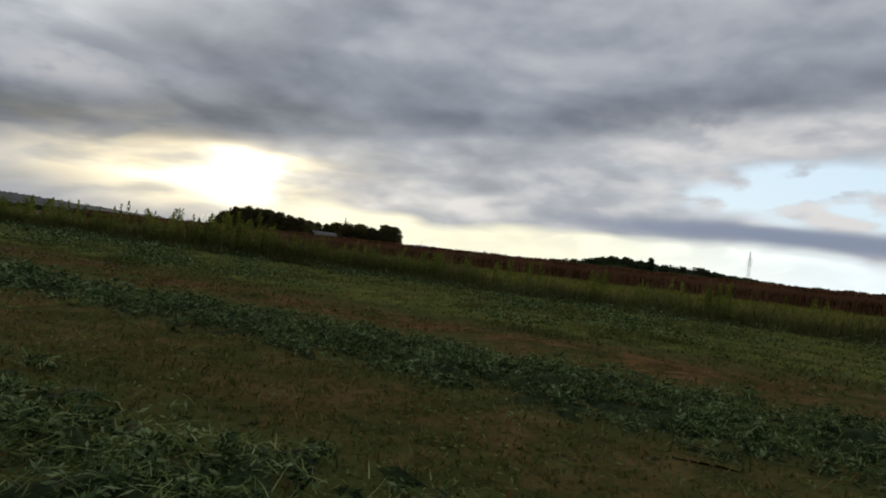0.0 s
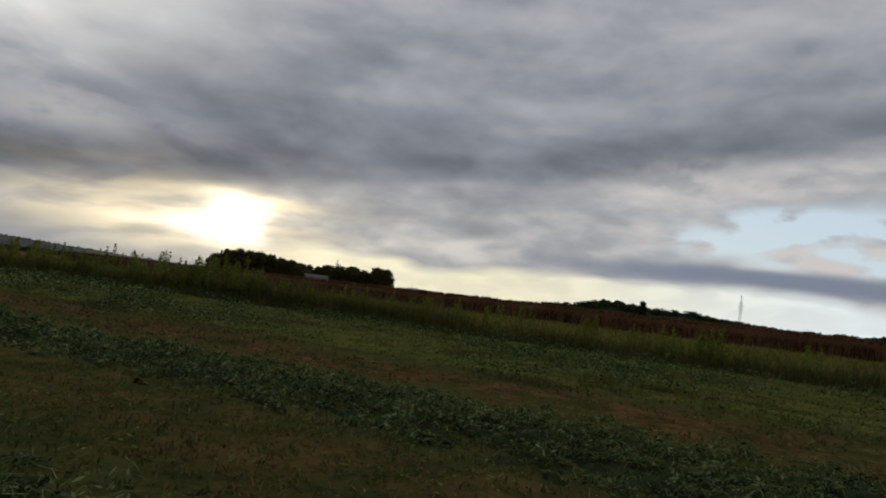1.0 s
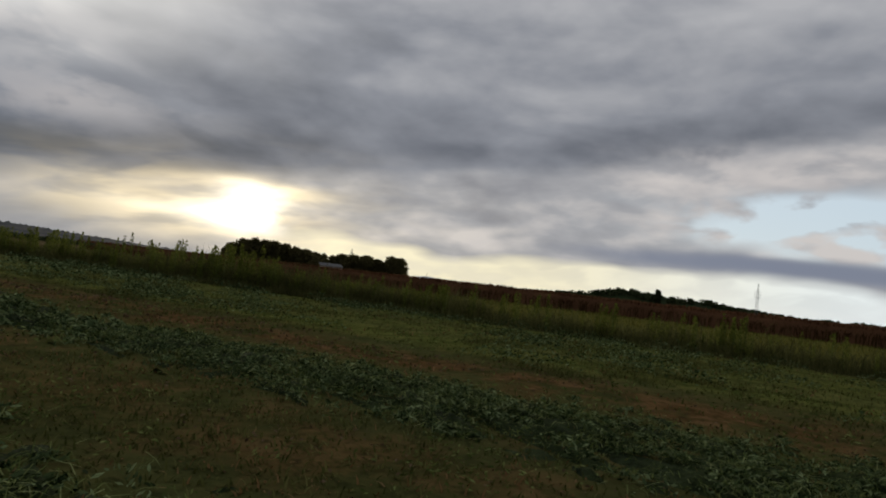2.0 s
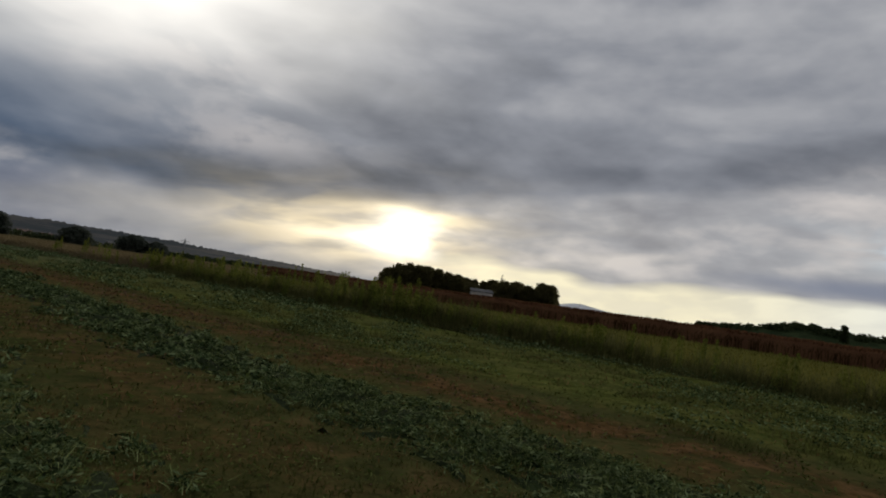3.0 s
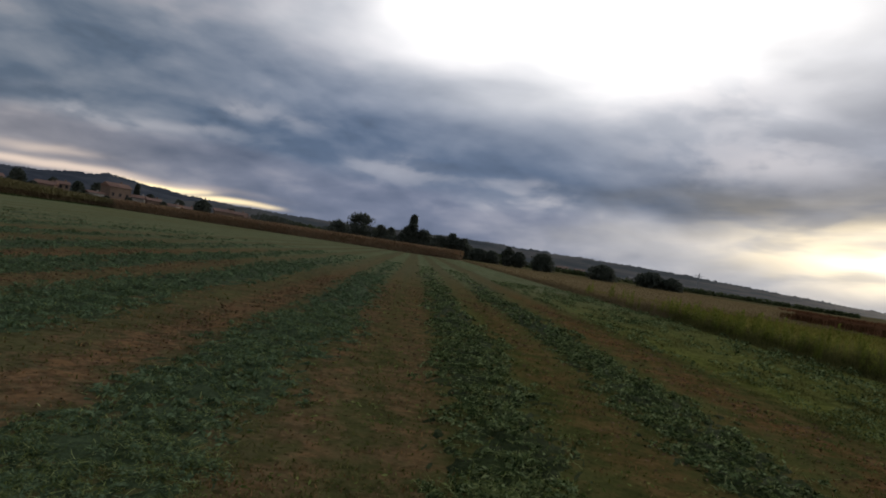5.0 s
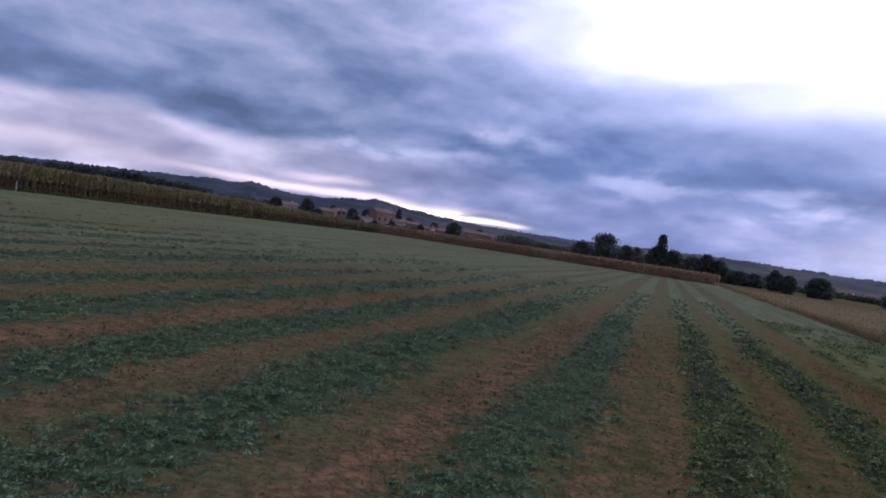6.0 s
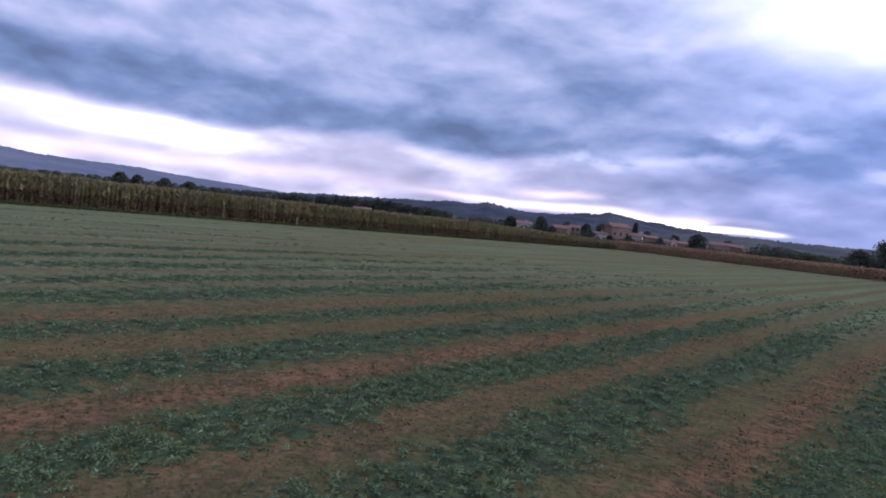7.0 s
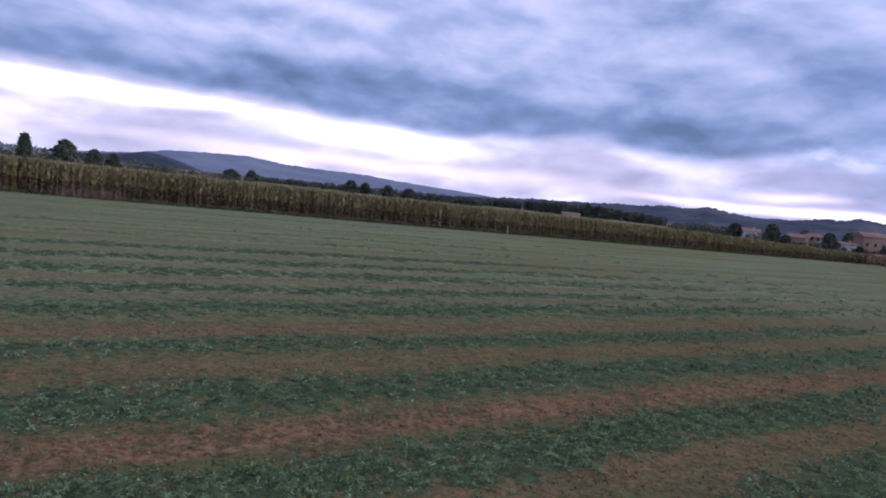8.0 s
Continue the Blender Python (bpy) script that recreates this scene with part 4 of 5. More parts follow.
def tree_parts(seed, height, width, shape, trunk_share=0.10, count=3300, size=0.30):
    """Trunk with limbs, and a crown of clumped leaves. shape: round, tall, column."""
    r = np.random.default_rng(seed)
    bm = bmesh.new()
    top = height * (0.8 if shape != "column" else 0.92)
    rad = max(0.10, height * 0.022)

    def limb(p, q2, r0, r1, seg=6):
        d = (q2 - p).normalized()
        side_v = d.orthogonal().normalized()
        other = d.cross(side_v)
        rings = []
        for k in range(4):
            f = k / 3
            c = p.lerp(q2, f) + side_v * (0.05 * math.sin(f * 3.1) * (q2 - p).length * 0.5)
            rr = r0 + (r1 - r0) * f
            rings.append([bm.verts.new(c + (side_v * math.cos(a * 6.2832 / seg) + other * math.sin(a * 6.2832 / seg)) * rr) for a in range(seg)])
        for ra, rb in zip(rings, rings[1:]):
            for a in range(seg):
                bm.faces.new((ra[a], ra[(a + 1) % seg], rb[(a + 1) % seg], rb[a]))

    limb(Vector((0, 0, -0.1)), Vector((r.normal(0, 0.02) * height, r.normal(0, 0.02) * height, top)), rad, rad * 0.25)
    for k in range(7):
        z = height * r.uniform(trunk_share, 0.62)
        a = r.uniform(0, 6.28)
        reach = width * 0.5 * r.uniform(0.5, 0.85)
        limb(Vector((0, 0, z)), Vector((math.cos(a) * reach, math.sin(a) * reach, z + height * r.uniform(0.08, 0.24))), rad * 0.45, rad * 0.1, 5)
    # clumps fill the crown, with an uneven outline
    n_c = 170 if shape != "column" else 320
    zc = r.uniform(0, 1, n_c)
    if shape == "column":
        prof = np.clip(np.sin(np.pi * np.clip(zc * 0.74 + 0.22, 0, 1)) ** 0.6, 0.22, 1)
    elif shape == "tall":
        prof = np.clip(np.sin(np.pi * (zc * 0.85 + 0.12)) ** 0.7, 0.3, 1)
    else:
        prof = np.sqrt(np.clip(1 - (zc * 1.8 - 0.70) ** 2 / 1.25, 0.08, 1))
    a = r.uniform(0, 6.28, n_c)
    rr = width * 0.5 * prof * r.uniform(0.1, 1.0, n_c) ** 0.5 * r.uniform(0.72, 1.08, n_c)
    lo = height * trunk_share * 0.4
    cc = np.stack([np.cos(a) * rr, np.sin(a) * rr, lo + zc * (height * 0.94 - lo)], 1)
    cs = width * r.uniform(0.09, 0.16, n_c) * (1.0 if shape != "column" else 1.5) + 0.1
    which = r.integers(0, n_c, count)
    d = r.normal(size=(count, 3))
    d /= np.linalg.norm(d, axis=1)[:, None]
    p = cc[which] + d * (cs[which] * r.uniform(0.3, 1.0, count) ** 0.5)[:, None] * np.array([1, 1, 0.85])
    v, t = leaves(p, r.uniform(0.6, 1.4, count) * size, 0.9)
    pile = Pile()
    pile.add(v, t)
    # inner twiggy mass that closes the crown
    k2 = count // 4
    which = r.integers(0, n_c, k2)
    v, t = leaves(cc[which] * np.array([0.8, 0.8, 1]) + r.normal(0, 0.25, (k2, 3)) * cs[which][:, None], r.uniform(1.4, 2.6, k2) * size, 0.9)
    pile.add(v, t)
    me = bpy.data.meshes.new("trunk")
    bm.to_mesh(me)
    bm.free()
    return me, pile.mesh("crown")


KINDS = {}


def tree(bearing, dist, height, width, shape="round", mat=None, label="dark green leafy tree beyond the fields", name="tree", group="", seed=None, size=0.3):
    """Stands at a bearing and distance; the stock shapes are made once for each build and scaled a little."""
    key = (shape, seed if seed is not None else int(abs(bearing) * 7) % 3, round(size, 2), round(width / height, 1))
    if key not in KINDS:
        KINDS[key] = tree_parts(100 + len(KINDS), 10.0, 10.0 * width / height, shape, size=1.35 * size * 10.0 / height)
    trunk, crown = KINDS[key]
    root = new(name)
    p = spot(bearing, dist)
    s = height / 10.0
    root.matrix_basis = pose(p.x, p.y, 0, 0, 0, (bearing * 37) % 360) @ Matrix.Diagonal((s, s, s, 1))
    for nm, me, m in (("trunk", trunk, BARK), ("crown", crown, mat or CROWN)):
        ob = new(nm, me)
        if not me.materials:
            me.materials.append(m)
        ob.material_slots[0].link = "OBJECT"
        ob.material_slots[0].material = m
        ob.parent = root
    tagged(root, label, "tree", group)
    return root


def up_to(el_deg, dist, eye=1.1):
    return dist * math.tan(radians(el_deg * 1.08 + 0.05)) + eye


# the grove with the barn
GROVE = 290.0
for b, el_t, w, shp in ((-42.0, 1.45, 7.0, "round"), (-42.9, 2.0, 8.0, "round"), (-43.8, 2.2, 8.0, "tall"), (-44.7, 2.15, 8.0, "round"), (-45.6, 2.15, 8.0, "round"),
                        (-46.5, 2.0, 7.5, "tall"), (-47.4, 1.85, 7.0, "round"), (-48.2, 1.7, 7.0, "round"), (-49.0, 1.62, 6.5, "tall"), (-49.8, 1.55, 5.0, "tall"),
                        (-50.6, 1.5, 5.0, "tall"), (-51.5, 1.7, 8.0, "round"), (-52.5, 1.75, 9.0, "round"), (-53.6, 1.75, 8.0, "round"), (-54.7, 1.6, 6.0, "round"), (-55.9, 1.95, 8.0, "round"), (-56.6, 1.9, 7.5, "round")):
    tree(b, GROVE + (12 if -51.8 < b < -48.8 else 0), up_to(el_t * 0.85, GROVE), w * 1.3, shp, label="dark green broad tree in the grove by the barn", group="grove trees", mat=CROWN_WARM, size=0.34)

# the trees past the end of the field
for b, d, el_t, w, shp in ((5.3, 210, 2.0, 8.0, "round"), (7.2, 215, 1.2, 5.0, "round"), (3.4, 215, 1.3, 4.0, "round"), (2.5, 220, 1.25, 3.4, "round"), (0.6, 205, 2.65, 3.0, "column"),
                           (0.9, 207, 1.5, 5.0, "round"), (-0.5, 205, 1.45, 5.0, "round"), (-1.9, 200, 1.2, 5.0, "round"), (-3.1, 200, 1.5, 4.6, "tall"), (-4.1, 200, 1.15, 4.2, "round"),
                           (-5.6, 195, 0.5, 4.2, "round"), (-6.8, 195, 0.45, 4.0, "round"), (-8.3, 175, 1.1, 2.8, "tall"), (-9.3, 175, 0.75, 3.2, "tall"), (-11.4, 170, 0.9, 4.4, "round"),
                           (-16.7, 160, 0.65, 4.6, "round"), (-20.7, 160, 0.6, 4.6, "round"), (-22.5, 160, 0.35, 3.4, "round")):
    tree(b, d, up_to(el_t, d, 1.6), w * (1.5 if shp == "round" else 1.25), shp, label="dark tree standing past the end of the field" if shp != "column" else "tall narrow dark tree past the end of the field", group="trees past the field", mat=CROWN_HAZED, size=0.22)

# trees on the plain behind the maize
for b, d, el_t, w, shp in ((92.9, 230, 1.75, 3.4, "tall"), (90.3, 230, 1.6, 6.5, "round"), (88.3, 235, 1.05, 5.0, "round"), (86.9, 240, 0.95, 4.5, "round"), (97.5, 240, 1.2, 9.0, "round"),
                           (76.3, 330, 0.88, 6.5, "round"), (78.0, 360, 0.75, 9.0, "round"), (67.8, 380, 0.98, 8.5, "round"), (66.5, 390, 0.90, 6.0, "round"), (64.5, 380, 0.90, 8.0, "round"), (62.6, 380, 0.80, 8.5, "round")):
    tree(b, d, up_to(el_t * 0.86, d, 3.0), w, shp, label="dark rounded tree on the plain behind the maize", group="trees on the plain", mat=CROWN_HAZED, size=0.4)


def build_wood(name, b0, b1, dist, profile, label, mat=None, count=9000, size=0.9, eye=2.0, depth=25.0):
    """A far belt of trees: leaf clumps along an uneven skyline."""
    pile = Pile()
    tall = dist * math.tan(radians(float(np.mean([p[1] for p in profile])))) + eye
    n_c = int(abs(b1 - b0) * radians(1) * dist / (0.11 * tall)) + 4
    b = rng.uniform(min(b0, b1), max(b0, b1), n_c)
    el_t = np.interp(b, [p[0] for p in profile], [p[1] for p in profile])
    d = dist + rng.uniform(0, depth, n_c)
    top = (dist * np.tan(np.radians(el_t)) + eye) * rng.uniform(0.78, 1.03, n_c)
    rad = np.minimum(top * 0.45, rng.uniform(2.0, 4.6, n_c))
    which = rng.integers(0, n_c, count)
    dirs = rng.normal(size=(count, 3))
    dirs /= np.linalg.norm(dirs, axis=1)[:, None]
    px, py = -np.sin(np.radians(b)) * d, np.cos(np.radians(b)) * d
    ctr = np.stack([px, py, top - rad], 1)[which]
    p = ctr + dirs * rad[which][:, None]
    low = rng.random(count) < 0.4
    p[low, 2] = rng.uniform(0, 1, low.sum()) * (top - rad)[which][low]
    pile.add(*leaves(p, rng.uniform(0.6, 1.4, count) * size, 0.9))
    tagged(dress(new(name, pile.mesh(name)), mat or CROWN), label, "woodland", kind="stuff")


build_wood("grove_undergrowth", -41.6, -50.0, GROVE + 2, [(-50, 1.1), (-46, 1.6), (-42.5, 1.4), (-41.6, 0.8)], "dark thicket under the grove trees", CROWN_WARM, count=9000, size=0.6, eye=1.0, depth=6)
build_wood("grove_bushes", -51.6, -57.2, GROVE + 3, [(-57.2, 0.6), (-56, 1.1), (-54, 1.0), (-51.6, 1.2)], "dark bushes under the grove trees", CROWN_WARM, count=4000, size=0.5, eye=1.0, depth=6)
build_wood("field_end_bushes", 9.0, -4.6, 208.0, [(-4.6, 0.7), (-2, 0.9), (0.6, 1.2), (3, 0.65), (5.5, 1.0), (7.2, 0.85), (9, 0.45)], "dark bushes between the trees past the field", CROWN_HAZED, count=9000, size=0.4, eye=1.6, depth=10)
build_wood("wooded_rise", -69.0, -101.0, 480.0, [(-101, 0.4), (-96.7, 0.7), (-95.4, 0.55), (-91, 0.45), (-87.9, 0.6), (-84.3, 0.85), (-83.4, 1.15), (-80.5, 1.05), (-78.4, 1.25), (-76.2, 1.4), (-75, 1.1), (-73.7, 0.8), (-69.6, 0.35)],
           "dark wooded rise beyond the sorghum", count=32000, size=1.1)
tree(-79.4, 470, up_to(1.42, 470), 3.4, "column", label="narrow tree standing above the wooded rise", size=0.7)
build_wood("tree_belt", 40.0, 58.0, 620.0, [(40, 0.9), (43, 1.1), (45.8, 1.3), (50, 1.15), (53, 0.92), (58, 0.85)], "dark belt of woodland behind the maize", CROWN_HAZED, count=30000, size=1.3, depth=60.0)
build_wood("far_hedge", 56.0, 76.0, 560.0, [(56, 0.85), (60, 0.78), (66, 0.68), (76, 0.6)], "low dark tree line on the plain", CROWN_HAZED, count=16000, size=1.0)
build_wood("plain_hedge", 76.0, 101.0, 300.0, [(76, 0.25), (82, 0.40), (86, 0.78), (90, 0.95), (93, 0.9), (101, 1.0)], "low dark bushes between the trees on the plain", CROWN_HAZED, count=9000, size=0.55, eye=3.0, depth=10)
build_wood("dark_hedge", 33.8, 39.6, 380.0, [(33.8, 0.72), (36.5, 0.82), (38.5, 0.7), (39.6, 0.5)], "dark hedge near the village", CROWN_HAZED, count=4000, size=0.7)
build_wood("village_hedges", 15.5, 34.0, 292.0, [(15.5, -0.08), (18.6, 0.30), (20, -0.02), (22, 0.14), (24.3, 0.1), (25.5, -0.1), (27.9, 0.3), (30, 0.06), (32, 0.45), (34, 0.3)], "dark hedges and garden bushes along the village edge", CROWN_HAZED, count=5000, size=0.42, eye=2.4, depth=8)
build_wood("village_thicket", 10.0, 14.9, 300.0, [(10, 0.5), (12, 0.8), (13.6, 0.92), (14.5, 0.78), (14.9, 0.45)], "dense dark thicket near the village", CROWN_HAZED, count=5000, size=0.6)
build_wood("field_end_thicket", 7.0, 11.2, 300.0, [(7, 0.6), (11.2, 0.45)], "low dark thicket behind the dry maize", count=3500, size=0.5)
build_wood("field_end_hedge", -4.5, -9.0, 215.0, [(-9, 0.4), (-4.5, 0.6)], "dark hedge past the end of the field", count=3000, size=0.45, depth=8)
build_wood("boundary_hedge", -9.0, -36.0, 260.0, [(-36, 0.02), (-30, 0.1), (-24, 0.12), (-15, 0.15), (-9, 0.25)], "low dark hedge along far fields", count=9000, size=0.5, eye=1.3, depth=8)

# ---- hills ----


def build_hill(name, profile, dist, mat, label, rough=0.05, foot=0.72, eye=2.0):
    """A long ridge: rises from its foot towards the skyline and falls behind it."""
    bs = np.arange(profile[0][0], profile[-1][0] + 0.01, 0.12)
    els = np.interp(bs, [p[0] for p in profile], [p[1] for p in profile])
    k = np.array([1, 2, 3, 4, 3, 2, 1.0]) / 16
    els = np.convolve(np.pad(els, 3, mode="edge"), k, "valid")
    crest = rough * (wave(bs, 0 * bs, 71 + int(dist), 1.6) * 0.5 + rng.normal(0, 0.35, len(bs)))
    top = dist * np.tan(np.radians(np.maximum(els, 0.0) * 1.08 + 0.10)) + eye
    top = top * np.clip(els / 0.12, 0, 1)
    steps = np.linspace(0, 1, 14)
    rows = []
    for s in steps:
        r = dist * (foot + (1 - foot) * s)
        z = top * (s ** 1.15) * (1 + 0.10 * wave(bs, 0 * bs + s * 6, 77, 3.0) * (1 - s) * s * 4)
        if s == 1:
            z = z + dist * np.radians(crest) * (z > 1)
        rows.append(np.stack([-np.sin(np.radians(bs)) * r, np.cos(np.radians(bs)) * r, z - 0.3 * (s == 0)], 1))
    r = dist * 1.12
    rows.append(np.stack([-np.sin(np.radians(bs)) * r, np.cos(np.radians(bs)) * r, 0 * bs - 1], 1))
    v = np.concatenate(rows)
    n1 = len(bs)
    i, j = np.meshgrid(np.arange(len(rows) - 1), np.arange(n1 - 1), indexing="ij")
    a = i * n1 + j
    t = np.concatenate([np.stack([a, a + n1, a + n1 + 1], 2).reshape(-1, 3), np.stack([a, a + n1 + 1, a + 1], 2).reshape(-1, 3)])
    me = tri_mesh(name, v, t)
    me.polygons.foreach_set("use_smooth", np.ones(len(t), bool))
    tagged(dress(new(name, me), mat), label, "hill", kind="structure")


def hill_material(name, wood, open_land, scale):
    m, q, b = material(name, 0.95, 0.03)
    p = place(q)
    n1, n2 = q.noise(p, scale, 5.0, 0.6), q.noise(p, scale * 6, 4.0, 0.6)
    q.put(b.inputs["Base Color"], q.mix(q.smooth(q.math("ADD", q.math("MULTIPLY", n1, 0.75), q.math("MULTIPLY", n2, 0.3)), 0.46, 0.62), wood, open_land))
    return m


# blue-grey of aerial haze put into this hill colour
NEAR_HILL = hill_material("hazed_scrub_hillside", (0.054, 0.064, 0.068), (0.100, 0.098, 0.092), 0.012)
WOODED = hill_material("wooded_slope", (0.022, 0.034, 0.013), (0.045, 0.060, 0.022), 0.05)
# the same haze in the next four, bluer or paler with distance
MID_HILL = hill_material("hazed_wooded_hillside", (0.040, 0.050, 0.064), (0.070, 0.077, 0.090), 0.010)
DARK_HILL = hill_material("dark_hazed_hillside", (0.026, 0.034, 0.045), (0.045, 0.055, 0.068), 0.012)
FAR_HILL = hill_material("haze_blue_ridge", (0.125, 0.145, 0.185), (0.150, 0.170, 0.210), 0.004)
PEAK = hill_material("haze_pale_mountain", (0.78, 0.78, 0.78), (0.85, 0.85, 0.85), 0.002)
PLAIN = hill_material("far_fields", (0.075, 0.085, 0.035), (0.19, 0.135, 0.080), 0.015)
build_hill("far_fields", [(12, 0.0), (20, 0.12), (40, 0.2), (60, 0.25), (90, 0.3), (110, 0.2), (125, 0.0)], 800.0, PLAIN, "far fields rising gently behind the maize", 0.01, 0.5)
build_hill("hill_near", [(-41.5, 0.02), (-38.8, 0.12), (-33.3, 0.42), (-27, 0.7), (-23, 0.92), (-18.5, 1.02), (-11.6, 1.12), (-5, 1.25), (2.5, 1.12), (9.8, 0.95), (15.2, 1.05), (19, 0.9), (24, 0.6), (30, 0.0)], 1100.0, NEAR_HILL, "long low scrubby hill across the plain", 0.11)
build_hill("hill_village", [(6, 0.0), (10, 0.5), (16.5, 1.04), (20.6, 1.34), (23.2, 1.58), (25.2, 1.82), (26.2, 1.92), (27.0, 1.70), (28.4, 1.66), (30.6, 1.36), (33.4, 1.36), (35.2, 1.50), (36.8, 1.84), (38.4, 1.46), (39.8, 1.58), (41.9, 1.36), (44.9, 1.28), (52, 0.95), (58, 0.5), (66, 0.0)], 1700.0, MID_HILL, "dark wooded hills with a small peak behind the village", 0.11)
build_hill("hill_blue", [(46, 0.6), (55, 0.75), (59.5, 1.0), (63.5, 1.18), (66.5, 1.38), (73.5, 1.5), (76.7, 1.8), (80.2, 1.7), (83.2, 1.5), (85.5, 1.05), (90.3, 0.6), (100, 0.4), (112, 0.2)], 3600.0, FAR_HILL, "far ridge behind the plain, tinted haze blue")
build_hill("wooded_hill", [(-101, 0.2), (-91, 0.25), (-87.9, 0.38), (-83.4, 0.72), (-80.5, 0.76), (-78.4, 0.88), (-76.2, 1.0), (-73.7, 0.5), (-69.6, 0.05)], 500.0, WOODED, "low dark green wooded hill", 0.08, 0.9)
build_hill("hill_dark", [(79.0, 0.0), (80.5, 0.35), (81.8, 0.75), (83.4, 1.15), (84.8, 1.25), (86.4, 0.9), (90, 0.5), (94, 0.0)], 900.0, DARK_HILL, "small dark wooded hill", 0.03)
build_hill("mountain", [(-63.0, 0.02), (-61.4, 0.16), (-60.2, 0.34), (-59.2, 0.48), (-58.4, 0.38), (-57.2, 0.16), (-55.5, 0.02)], 4300.0, PEAK, "distant mountain on the horizon, tinted haze pale", 0.02, 0.85)

# ---- buildings ----


def box(bm, x0, x1, y0, y1, z0, z1):
    vs = [bm.verts.new(c) for c in ((x0, y0, z0), (x1, y0, z0), (x1, y1, z0), (x0, y1, z0), (x0, y0, z1), (x1, y0, z1), (x1, y1, z1), (x0, y1, z1))]
    for f in ((0, 3, 2, 1), (4, 5, 6, 7), (0, 1, 5, 4), (1, 2, 6, 5), (2, 3, 7, 6), (3, 0, 4, 7)):
        bm.faces.new([vs[i] for i in f])


def house(bearing, dist, w, d, h, roof_h, turn, wall_mat, roof_mat, label, floors=2, cols=3):
    root = new("house")
    p = spot(bearing, dist)
    root.matrix_basis = pose(p.x, p.y, 0, 0, 0, bearing + turn)
    bm = bmesh.new()
    box(bm, -w / 2, w / 2, -d / 2, d / 2, -0.3, h)
    part("wall", bm, wall_mat, root)
    bm = bmesh.new()
    e = 0.5
    a = [bm.verts.new(c) for c in ((-w / 2 - e, -d / 2 - e, h + 0.01), (w / 2 + e, -d / 2 - e, h + 0.01), (w / 2 + e, d / 2 + e, h + 0.01), (-w / 2 - e, d / 2 + e, h + 0.01), (-w / 2 - e, 0, h + roof_h), (w / 2 + e, 0, h + roof_h))]
    for f in ((0, 1, 5, 4), (2, 3, 4, 5), (3, 0, 4), (1, 2, 5), (3, 2, 1, 0)):
        bm.faces.new([a[i] for i in f])
    part("roof", bm, roof_mat, root)
    for fl in range(floors):
        for c in range(cols):
            cx = -w / 2 + (c + 0.5) * w / cols
            z = 1.1 + fl * 2.9
            if z + 1.3 > h:
                continue
            bm = bmesh.new()
            box(bm, cx - 0.5, cx + 0.5, -d / 2 - 0.05, -d / 2 + 0.05, z, z + 1.3)
            part("window", bm, DARK, root)
    bm = bmesh.new()
    box(bm, w * 0.2, w * 0.2 + 0.6, 0.3, 0.9, h + roof_h * 0.5, h + roof_h + 0.7)
    part("chimney", bm, wall_mat, root)
    tagged(root, label, "house", "village houses")


VILLAGE = 310.0
for b, dd, w, d, h, rh, turn, wm, rm, lab in (
        (33.5, 10, 7.0, 8, 5.0, 1.4, 12, PALE_PLASTER, TILE, "white walled house with a tiled roof"),
        (30.0, 0, 7.5, 9, 4.6, 1.5, -15, PLASTER, TILE, "ochre house with a clay tiled roof behind bushes"),
        (29.0, 4, 4.5, 7, 5.6, 1.3, 10, PLASTER, TILE, "narrow ochre house with a clay tiled roof"),
        (26.8, -6, 6.0, 7, 3.9, 0.9, 20, PALE_PLASTER, TILE, "low pale house beside the tall ochre building"),
        (25.3, 0, 9.0, 9, 7.8, 1.9, 24, PLASTER, TILE, "tall ochre building with a clay tiled gable roof"),
        (23.6, 3, 6.0, 9, 4.7, 1.3, -10, PALE_PLASTER, TILE, "pale village house with a tiled roof"),
        (22.5, -6, 5.5, 8, 4.4, 1.2, 8, PLASTER, TILE, "small ochre village house"),
        (20.9, 0, 5.0, 8, 3.5, 1.0, -22, PALE_PLASTER, TILE, "low pale house with a tiled roof"),
        (19.8, 5, 6.0, 8, 3.3, 1.1, 6, PLASTER, TILE, "low ochre house with a tiled roof"),
        (17.0, 0, 8.0, 9, 4.4, 1.3, 5, PLASTER, TILE, "broad ochre house with a tiled roof"),
        (15.7, 2, 6.5, 9, 4.2, 1.3, -12, PLASTER, TILE, "ochre house at the village edge"),
        (15.0, -4, 2.4, 4, 3.4, 0.6, 0, PALE_PLASTER, TILE, "small white outbuilding at the village edge")):
    house(b, VILLAGE + dd, w, d, h, rh, turn, wm, rm, lab, 2, 3 if w > 7 else 2)
for b, d, el_t, w, shp in ((31.9, 300, 1.25, 7.0, "round"), (27.9, 300, 1.0, 5.5, "round"), (24.3, 296, 0.25, 4.0, "round"), (18.7, 298, 1.05, 8.0, "round"), (21.7, 298, 0.45, 3.6, "round"), (34.6, 320, 0.95, 7.0, "round"), (29.6, 330, 1.0, 6.0, "round"),
                           (23.8, 330, 1.6, 2.4, "column"), (22.8, 335, 0.9, 5.0, "round"), (20.5, 330, 0.75, 5.5, "round"), (26.6, 340, 1.15, 6.0, "round"), (16.4, 340, 0.75, 6.0, "round"), (30.9, 296, 0.45, 4.0, "round"), (25.9, 292, 0.2, 3.5, "round")):
    tree(b, d, 2.4 + d * math.tan(radians(el_t)), w, shp, label="dark garden tree among the village houses", group="village trees", mat=CROWN_HAZED, size=0.36)
house(-19.4, 420, 8, 7, 2.6, 1.0, 10, PALE_PLASTER, SHEET, "small white building far beyond the hedge", 1, 2)
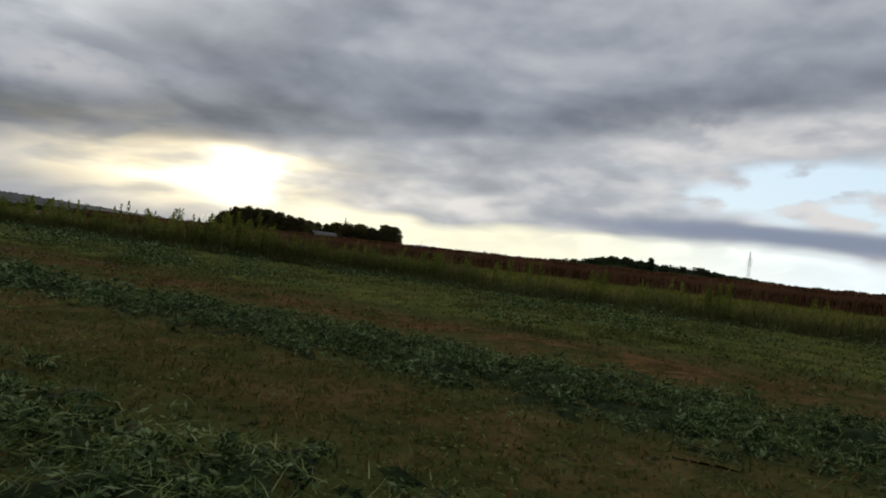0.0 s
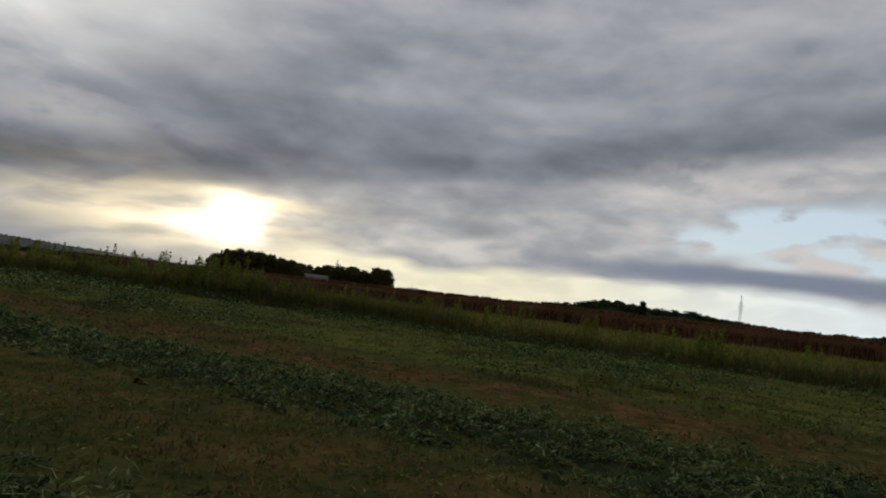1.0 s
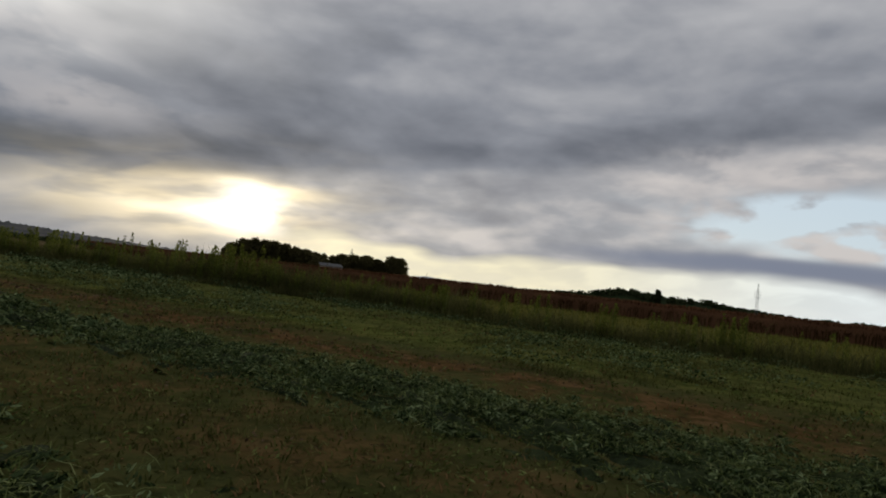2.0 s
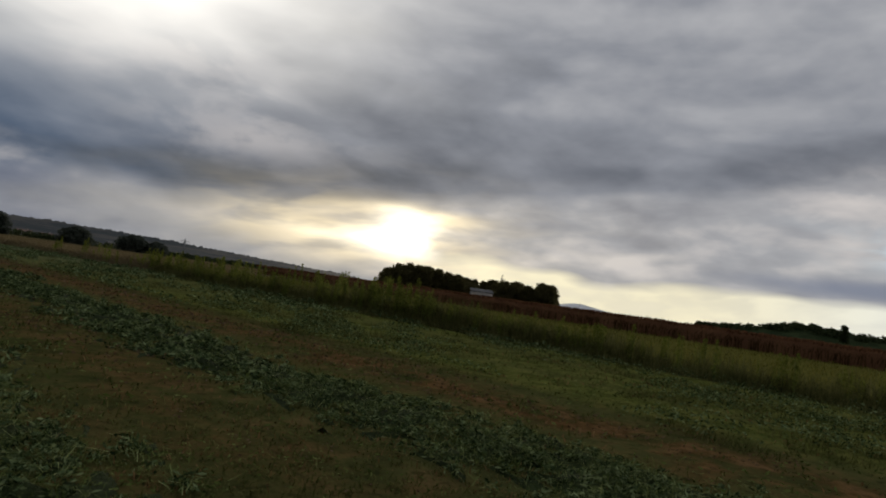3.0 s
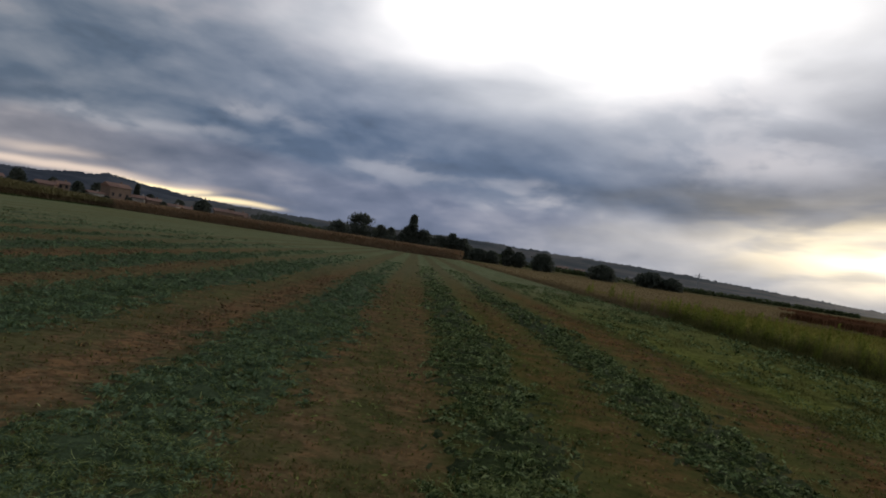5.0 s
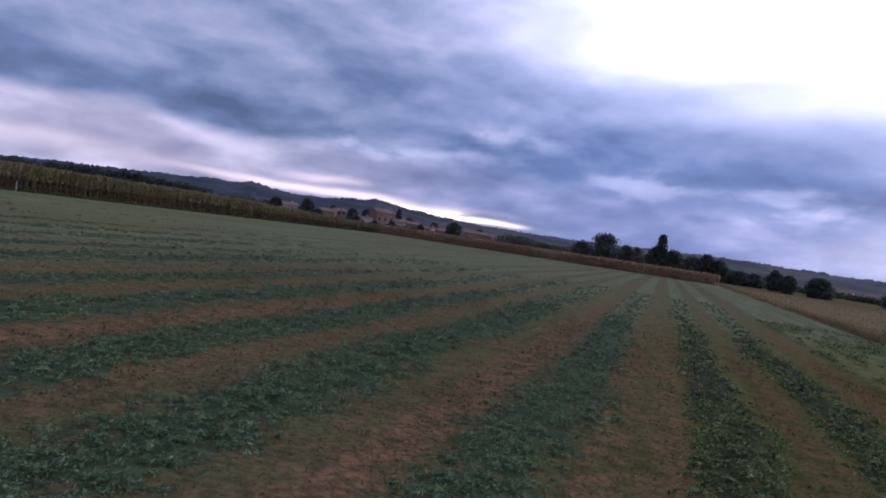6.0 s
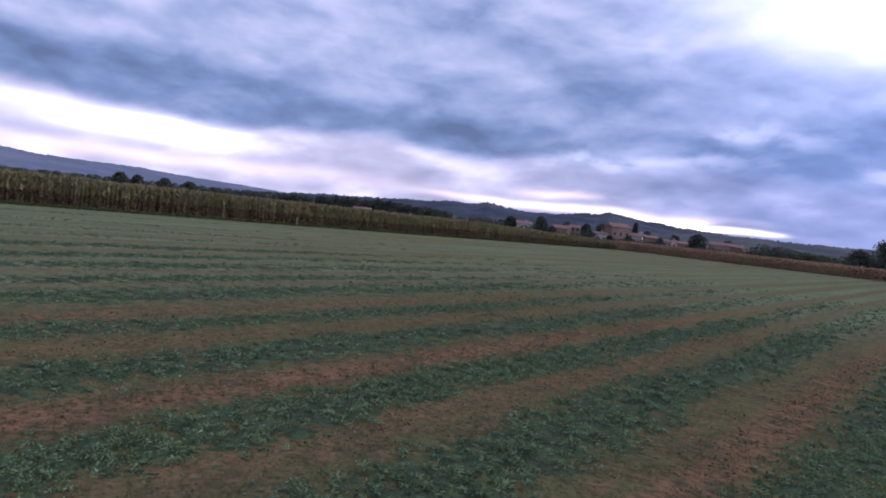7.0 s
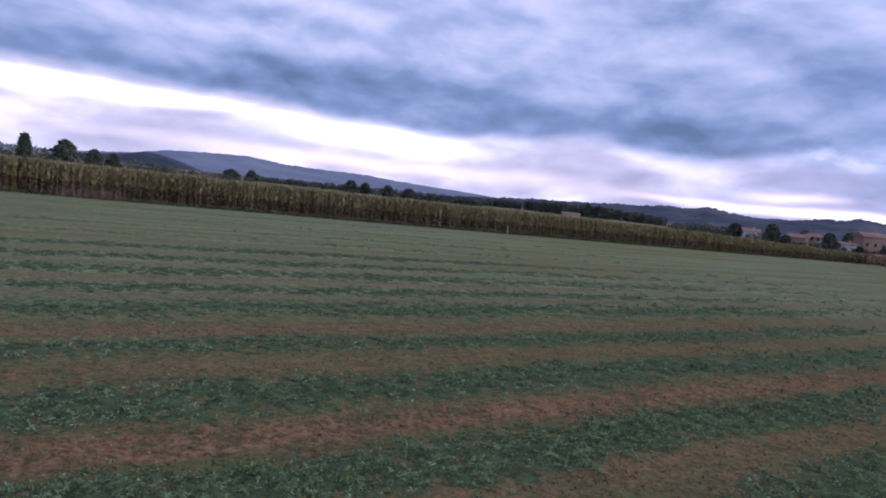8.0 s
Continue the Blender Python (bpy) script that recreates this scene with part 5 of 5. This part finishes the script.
house(-13.2, 560, 9, 7, 3.0, 1.2, -8, PALE_PLASTER, TILE, "small pale farmhouse below the long hill", 1, 2)
house(-14.7, 540, 7, 6, 2.8, 1.0, 15, PALE_PLASTER, TILE, "small pale shed below the long hill", 1, 2)
house(48.0, 520, 14, 8, 4.6, 1.2, 10, PLASTER, TILE, "ochre farm building behind the maize", 1, 3)


def barn():
    root = new("barn")
    p = spot(-50.6, 279)
    root.matrix_basis = pose(p.x, p.y, 0, 0, 0, -50.6 + 8) @ Matrix.Diagonal((0.80, 0.8, 0.88, 1))
    bm = bmesh.new()
    box(bm, -5.8, 5.8, 0.0, 7.0, -0.2, 3.3)
    part("wall", bm, WHITEWASH, root)
    bm = bmesh.new()
    a = [bm.verts.new(c) for c in ((-6.3, -0.5, 3.32), (6.3, -0.5, 3.32), (6.3, 7.5, 4.9), (-6.3, 7.5, 4.9), (-6.3, -0.5, 3.50), (6.3, -0.5, 3.50), (6.3, 7.5, 5.08), (-6.3, 7.5, 5.08))]
    for f in ((0, 3, 2, 1), (4, 5, 6, 7), (0, 1, 5, 4), (1, 2, 6, 5), (2, 3, 7, 6), (3, 0, 4, 7)):
        bm.faces.new([a[i] for i in f])
    part("roof", bm, SHEET, root, "weathered grey sheet metal lean-to roof")
    for x in (3.4, 0.6):
        bm = bmesh.new()
        box(bm, x - 0.8, x + 0.8, -0.04, 0.05, 0.2, 2.2)
        part("door", bm, DARK, root)
    for x in (-4.0, -2.0):
        bm = bmesh.new()
        box(bm, x - 0.5, x + 0.5, -0.04, 0.05, 1.2, 2.0)
        part("window", bm, DARK, root)
    tagged(root, "low pale barn with a sheet metal roof under the trees", "barn")


barn()

# ---- at the foot of the maize ----


def build_post():
    bm = bmesh.new()
    bmesh.ops.create_cone(bm, cap_ends=True, segments=10, radius1=0.06, radius2=0.05, depth=1.1, matrix=Matrix.Translation((0, 0, 0.45)))
    bmesh.ops.create_cone(bm, cap_ends=True, segments=10, radius1=0.05, radius2=0.01, depth=0.06, matrix=Matrix.Translation((0, 0, 1.03)))
    me = bpy.data.meshes.new("marker_post")
    bm.to_mesh(me)
    bm.free()
    ob = dress(new("marker_post", me), WOOD)
    p = spot(53.7, 79.5)
    ob.matrix_basis = pose(p.x, p.y, 0, 2, 0, 30)
    tagged(ob, "pale weathered marker post at the edge of the maize", "post")


build_post()


def build_dry_weeds():
    pile = Pile()
    for b, d, wide, n in ((89.6, 65.0, 0.9, 700), (87.4, 64.6, 0.6, 420), (96.0, 65.5, 1.2, 400)):
        p = spot(b, d)
        x, y = p.x + rng.normal(0, 0.35, n), p.y + rng.normal(0, wide, n)
        pile.add(*blades(np.stack([x, y, 0 * x - 0.02], 1), rng.uniform(0.4, 1.2, n), rng.uniform(0.02, 0.05, n), rng.uniform(0, 0.35, n), rng.uniform(0, 6.28, n), 0.6))
    tagged(dress(new("dry_weeds", pile.mesh("dry_weeds")), DRY_WEED), "clump of dry pinkish brown weeds at the maize edge", "weeds", kind="stuff")


build_dry_weeds()


def build_dead_stalk():
    """A bare branching stalk that stands over the sorghum."""
    pile = Pile()
    k = 9
    turn = rng.uniform(0, 6.28, k)
    pile.add(*blades(np.zeros((1, 3)), np.array([1.25]), np.array([0.03]), np.array([0.05]), np.array([1.0]), 0.1))
    z = rng.uniform(0.5, 1.1, k)
    pile.add(*blades(np.stack([0 * z, 0 * z, z], 1), rng.uniform(0.2, 0.42, k), np.full(k, 0.016), rng.uniform(0.25, 0.5, k), turn, -0.2))
    ob = dress(new("dead_stalk", pile.mesh("dead_stalk")), DRY)
    p = spot(-59.2, 39.0)
    ob.matrix_basis = pose(p.x, p.y, 0)
    tagged(ob, "bare dry branching stalk standing over the sorghum", "weed")


build_dead_stalk()

# ---- pylons ----


def pylon(bearing, dist, height, arms, base, label, thick=0.12):
    root = new("pylon")
    p = spot(bearing, dist)
    root.matrix_basis = pose(p.x, p.y, 0, 0, 0, bearing)

    def bar(bm, p0, p1, r):
        p0, p1 = Vector(p0), Vector(p1)
        d = (p1 - p0).normalized()
        s = d.orthogonal().normalized() * r
        o = d.cross(s).normalized() * r
        q0 = [bm.verts.new(p0 + x) for x in (s, o, -s, -o)]
        q1 = [bm.verts.new(p1 + x) for x in (s, o, -s, -o)]
        for i in range(4):
            bm.faces.new((q0[i], q0[(i + 1) % 4], q1[(i + 1) % 4], q1[i]))

    for sx, sy in ((1, 1), (1, -1), (-1, 1), (-1, -1)):
        bm = bmesh.new()
        bar(bm, (sx * base / 2, sy * base / 2, -0.2), (sx * 0.25, sy * 0.25, height), thick)
        part("leg", bm, STEEL, root)
    bm = bmesh.new()
    n = 9
    for k in range(n):
        z0, z1 = height * k / n, height * (k + 1) / n
        w0 = base / 2 + (0.25 - base / 2) * k / n
        w1 = base / 2 + (0.25 - base / 2) * (k + 1) / n
        for s in (1, -1):
            bar(bm, (-w0 * s, -w0, z0), (w1 * s, -w1, z1), thick * 0.6)
            bar(bm, (-w0 * s, w0, z0), (w1 * s, w1, z1), thick * 0.6)
            bar(bm, (-w0, -w0 * s, z0), (-w1, w1 * s, z1), thick * 0.6)
    part("bracing", bm, STEEL, root)
    for z, half in arms:
        bm = bmesh.new()
        bar(bm, (-half, 0, z), (half, 0, z), thick)
        bar(bm, (-half, 0, z), (0, 0, z + 0.9), thick * 0.7)
        bar(bm, (half, 0, z), (0, 0, z + 0.9), thick * 0.7)
        part("cross_arm", bm, STEEL, root)
    tagged(root, label, "pylon", "power line pylons")


pylon(-87.0, 430, up_to(2.66, 430), [(18.0, 1.6), (16.2, 2.0), (14.4, 1.6)], 2.0, "slender steel lattice pylon beyond the wooded rise")
pylon(-52.2, 360, up_to(1.98, 360), [(12.4, 1.2), (11.2, 1.4)], 1.6, "steel lattice pylon behind the grove")
pylon(-24.5, 480, up_to(1.28, 480), [(11.0, 3.2), (9.6, 2.2)], 1.8, "steel lattice pylon in front of the hill", 0.16)
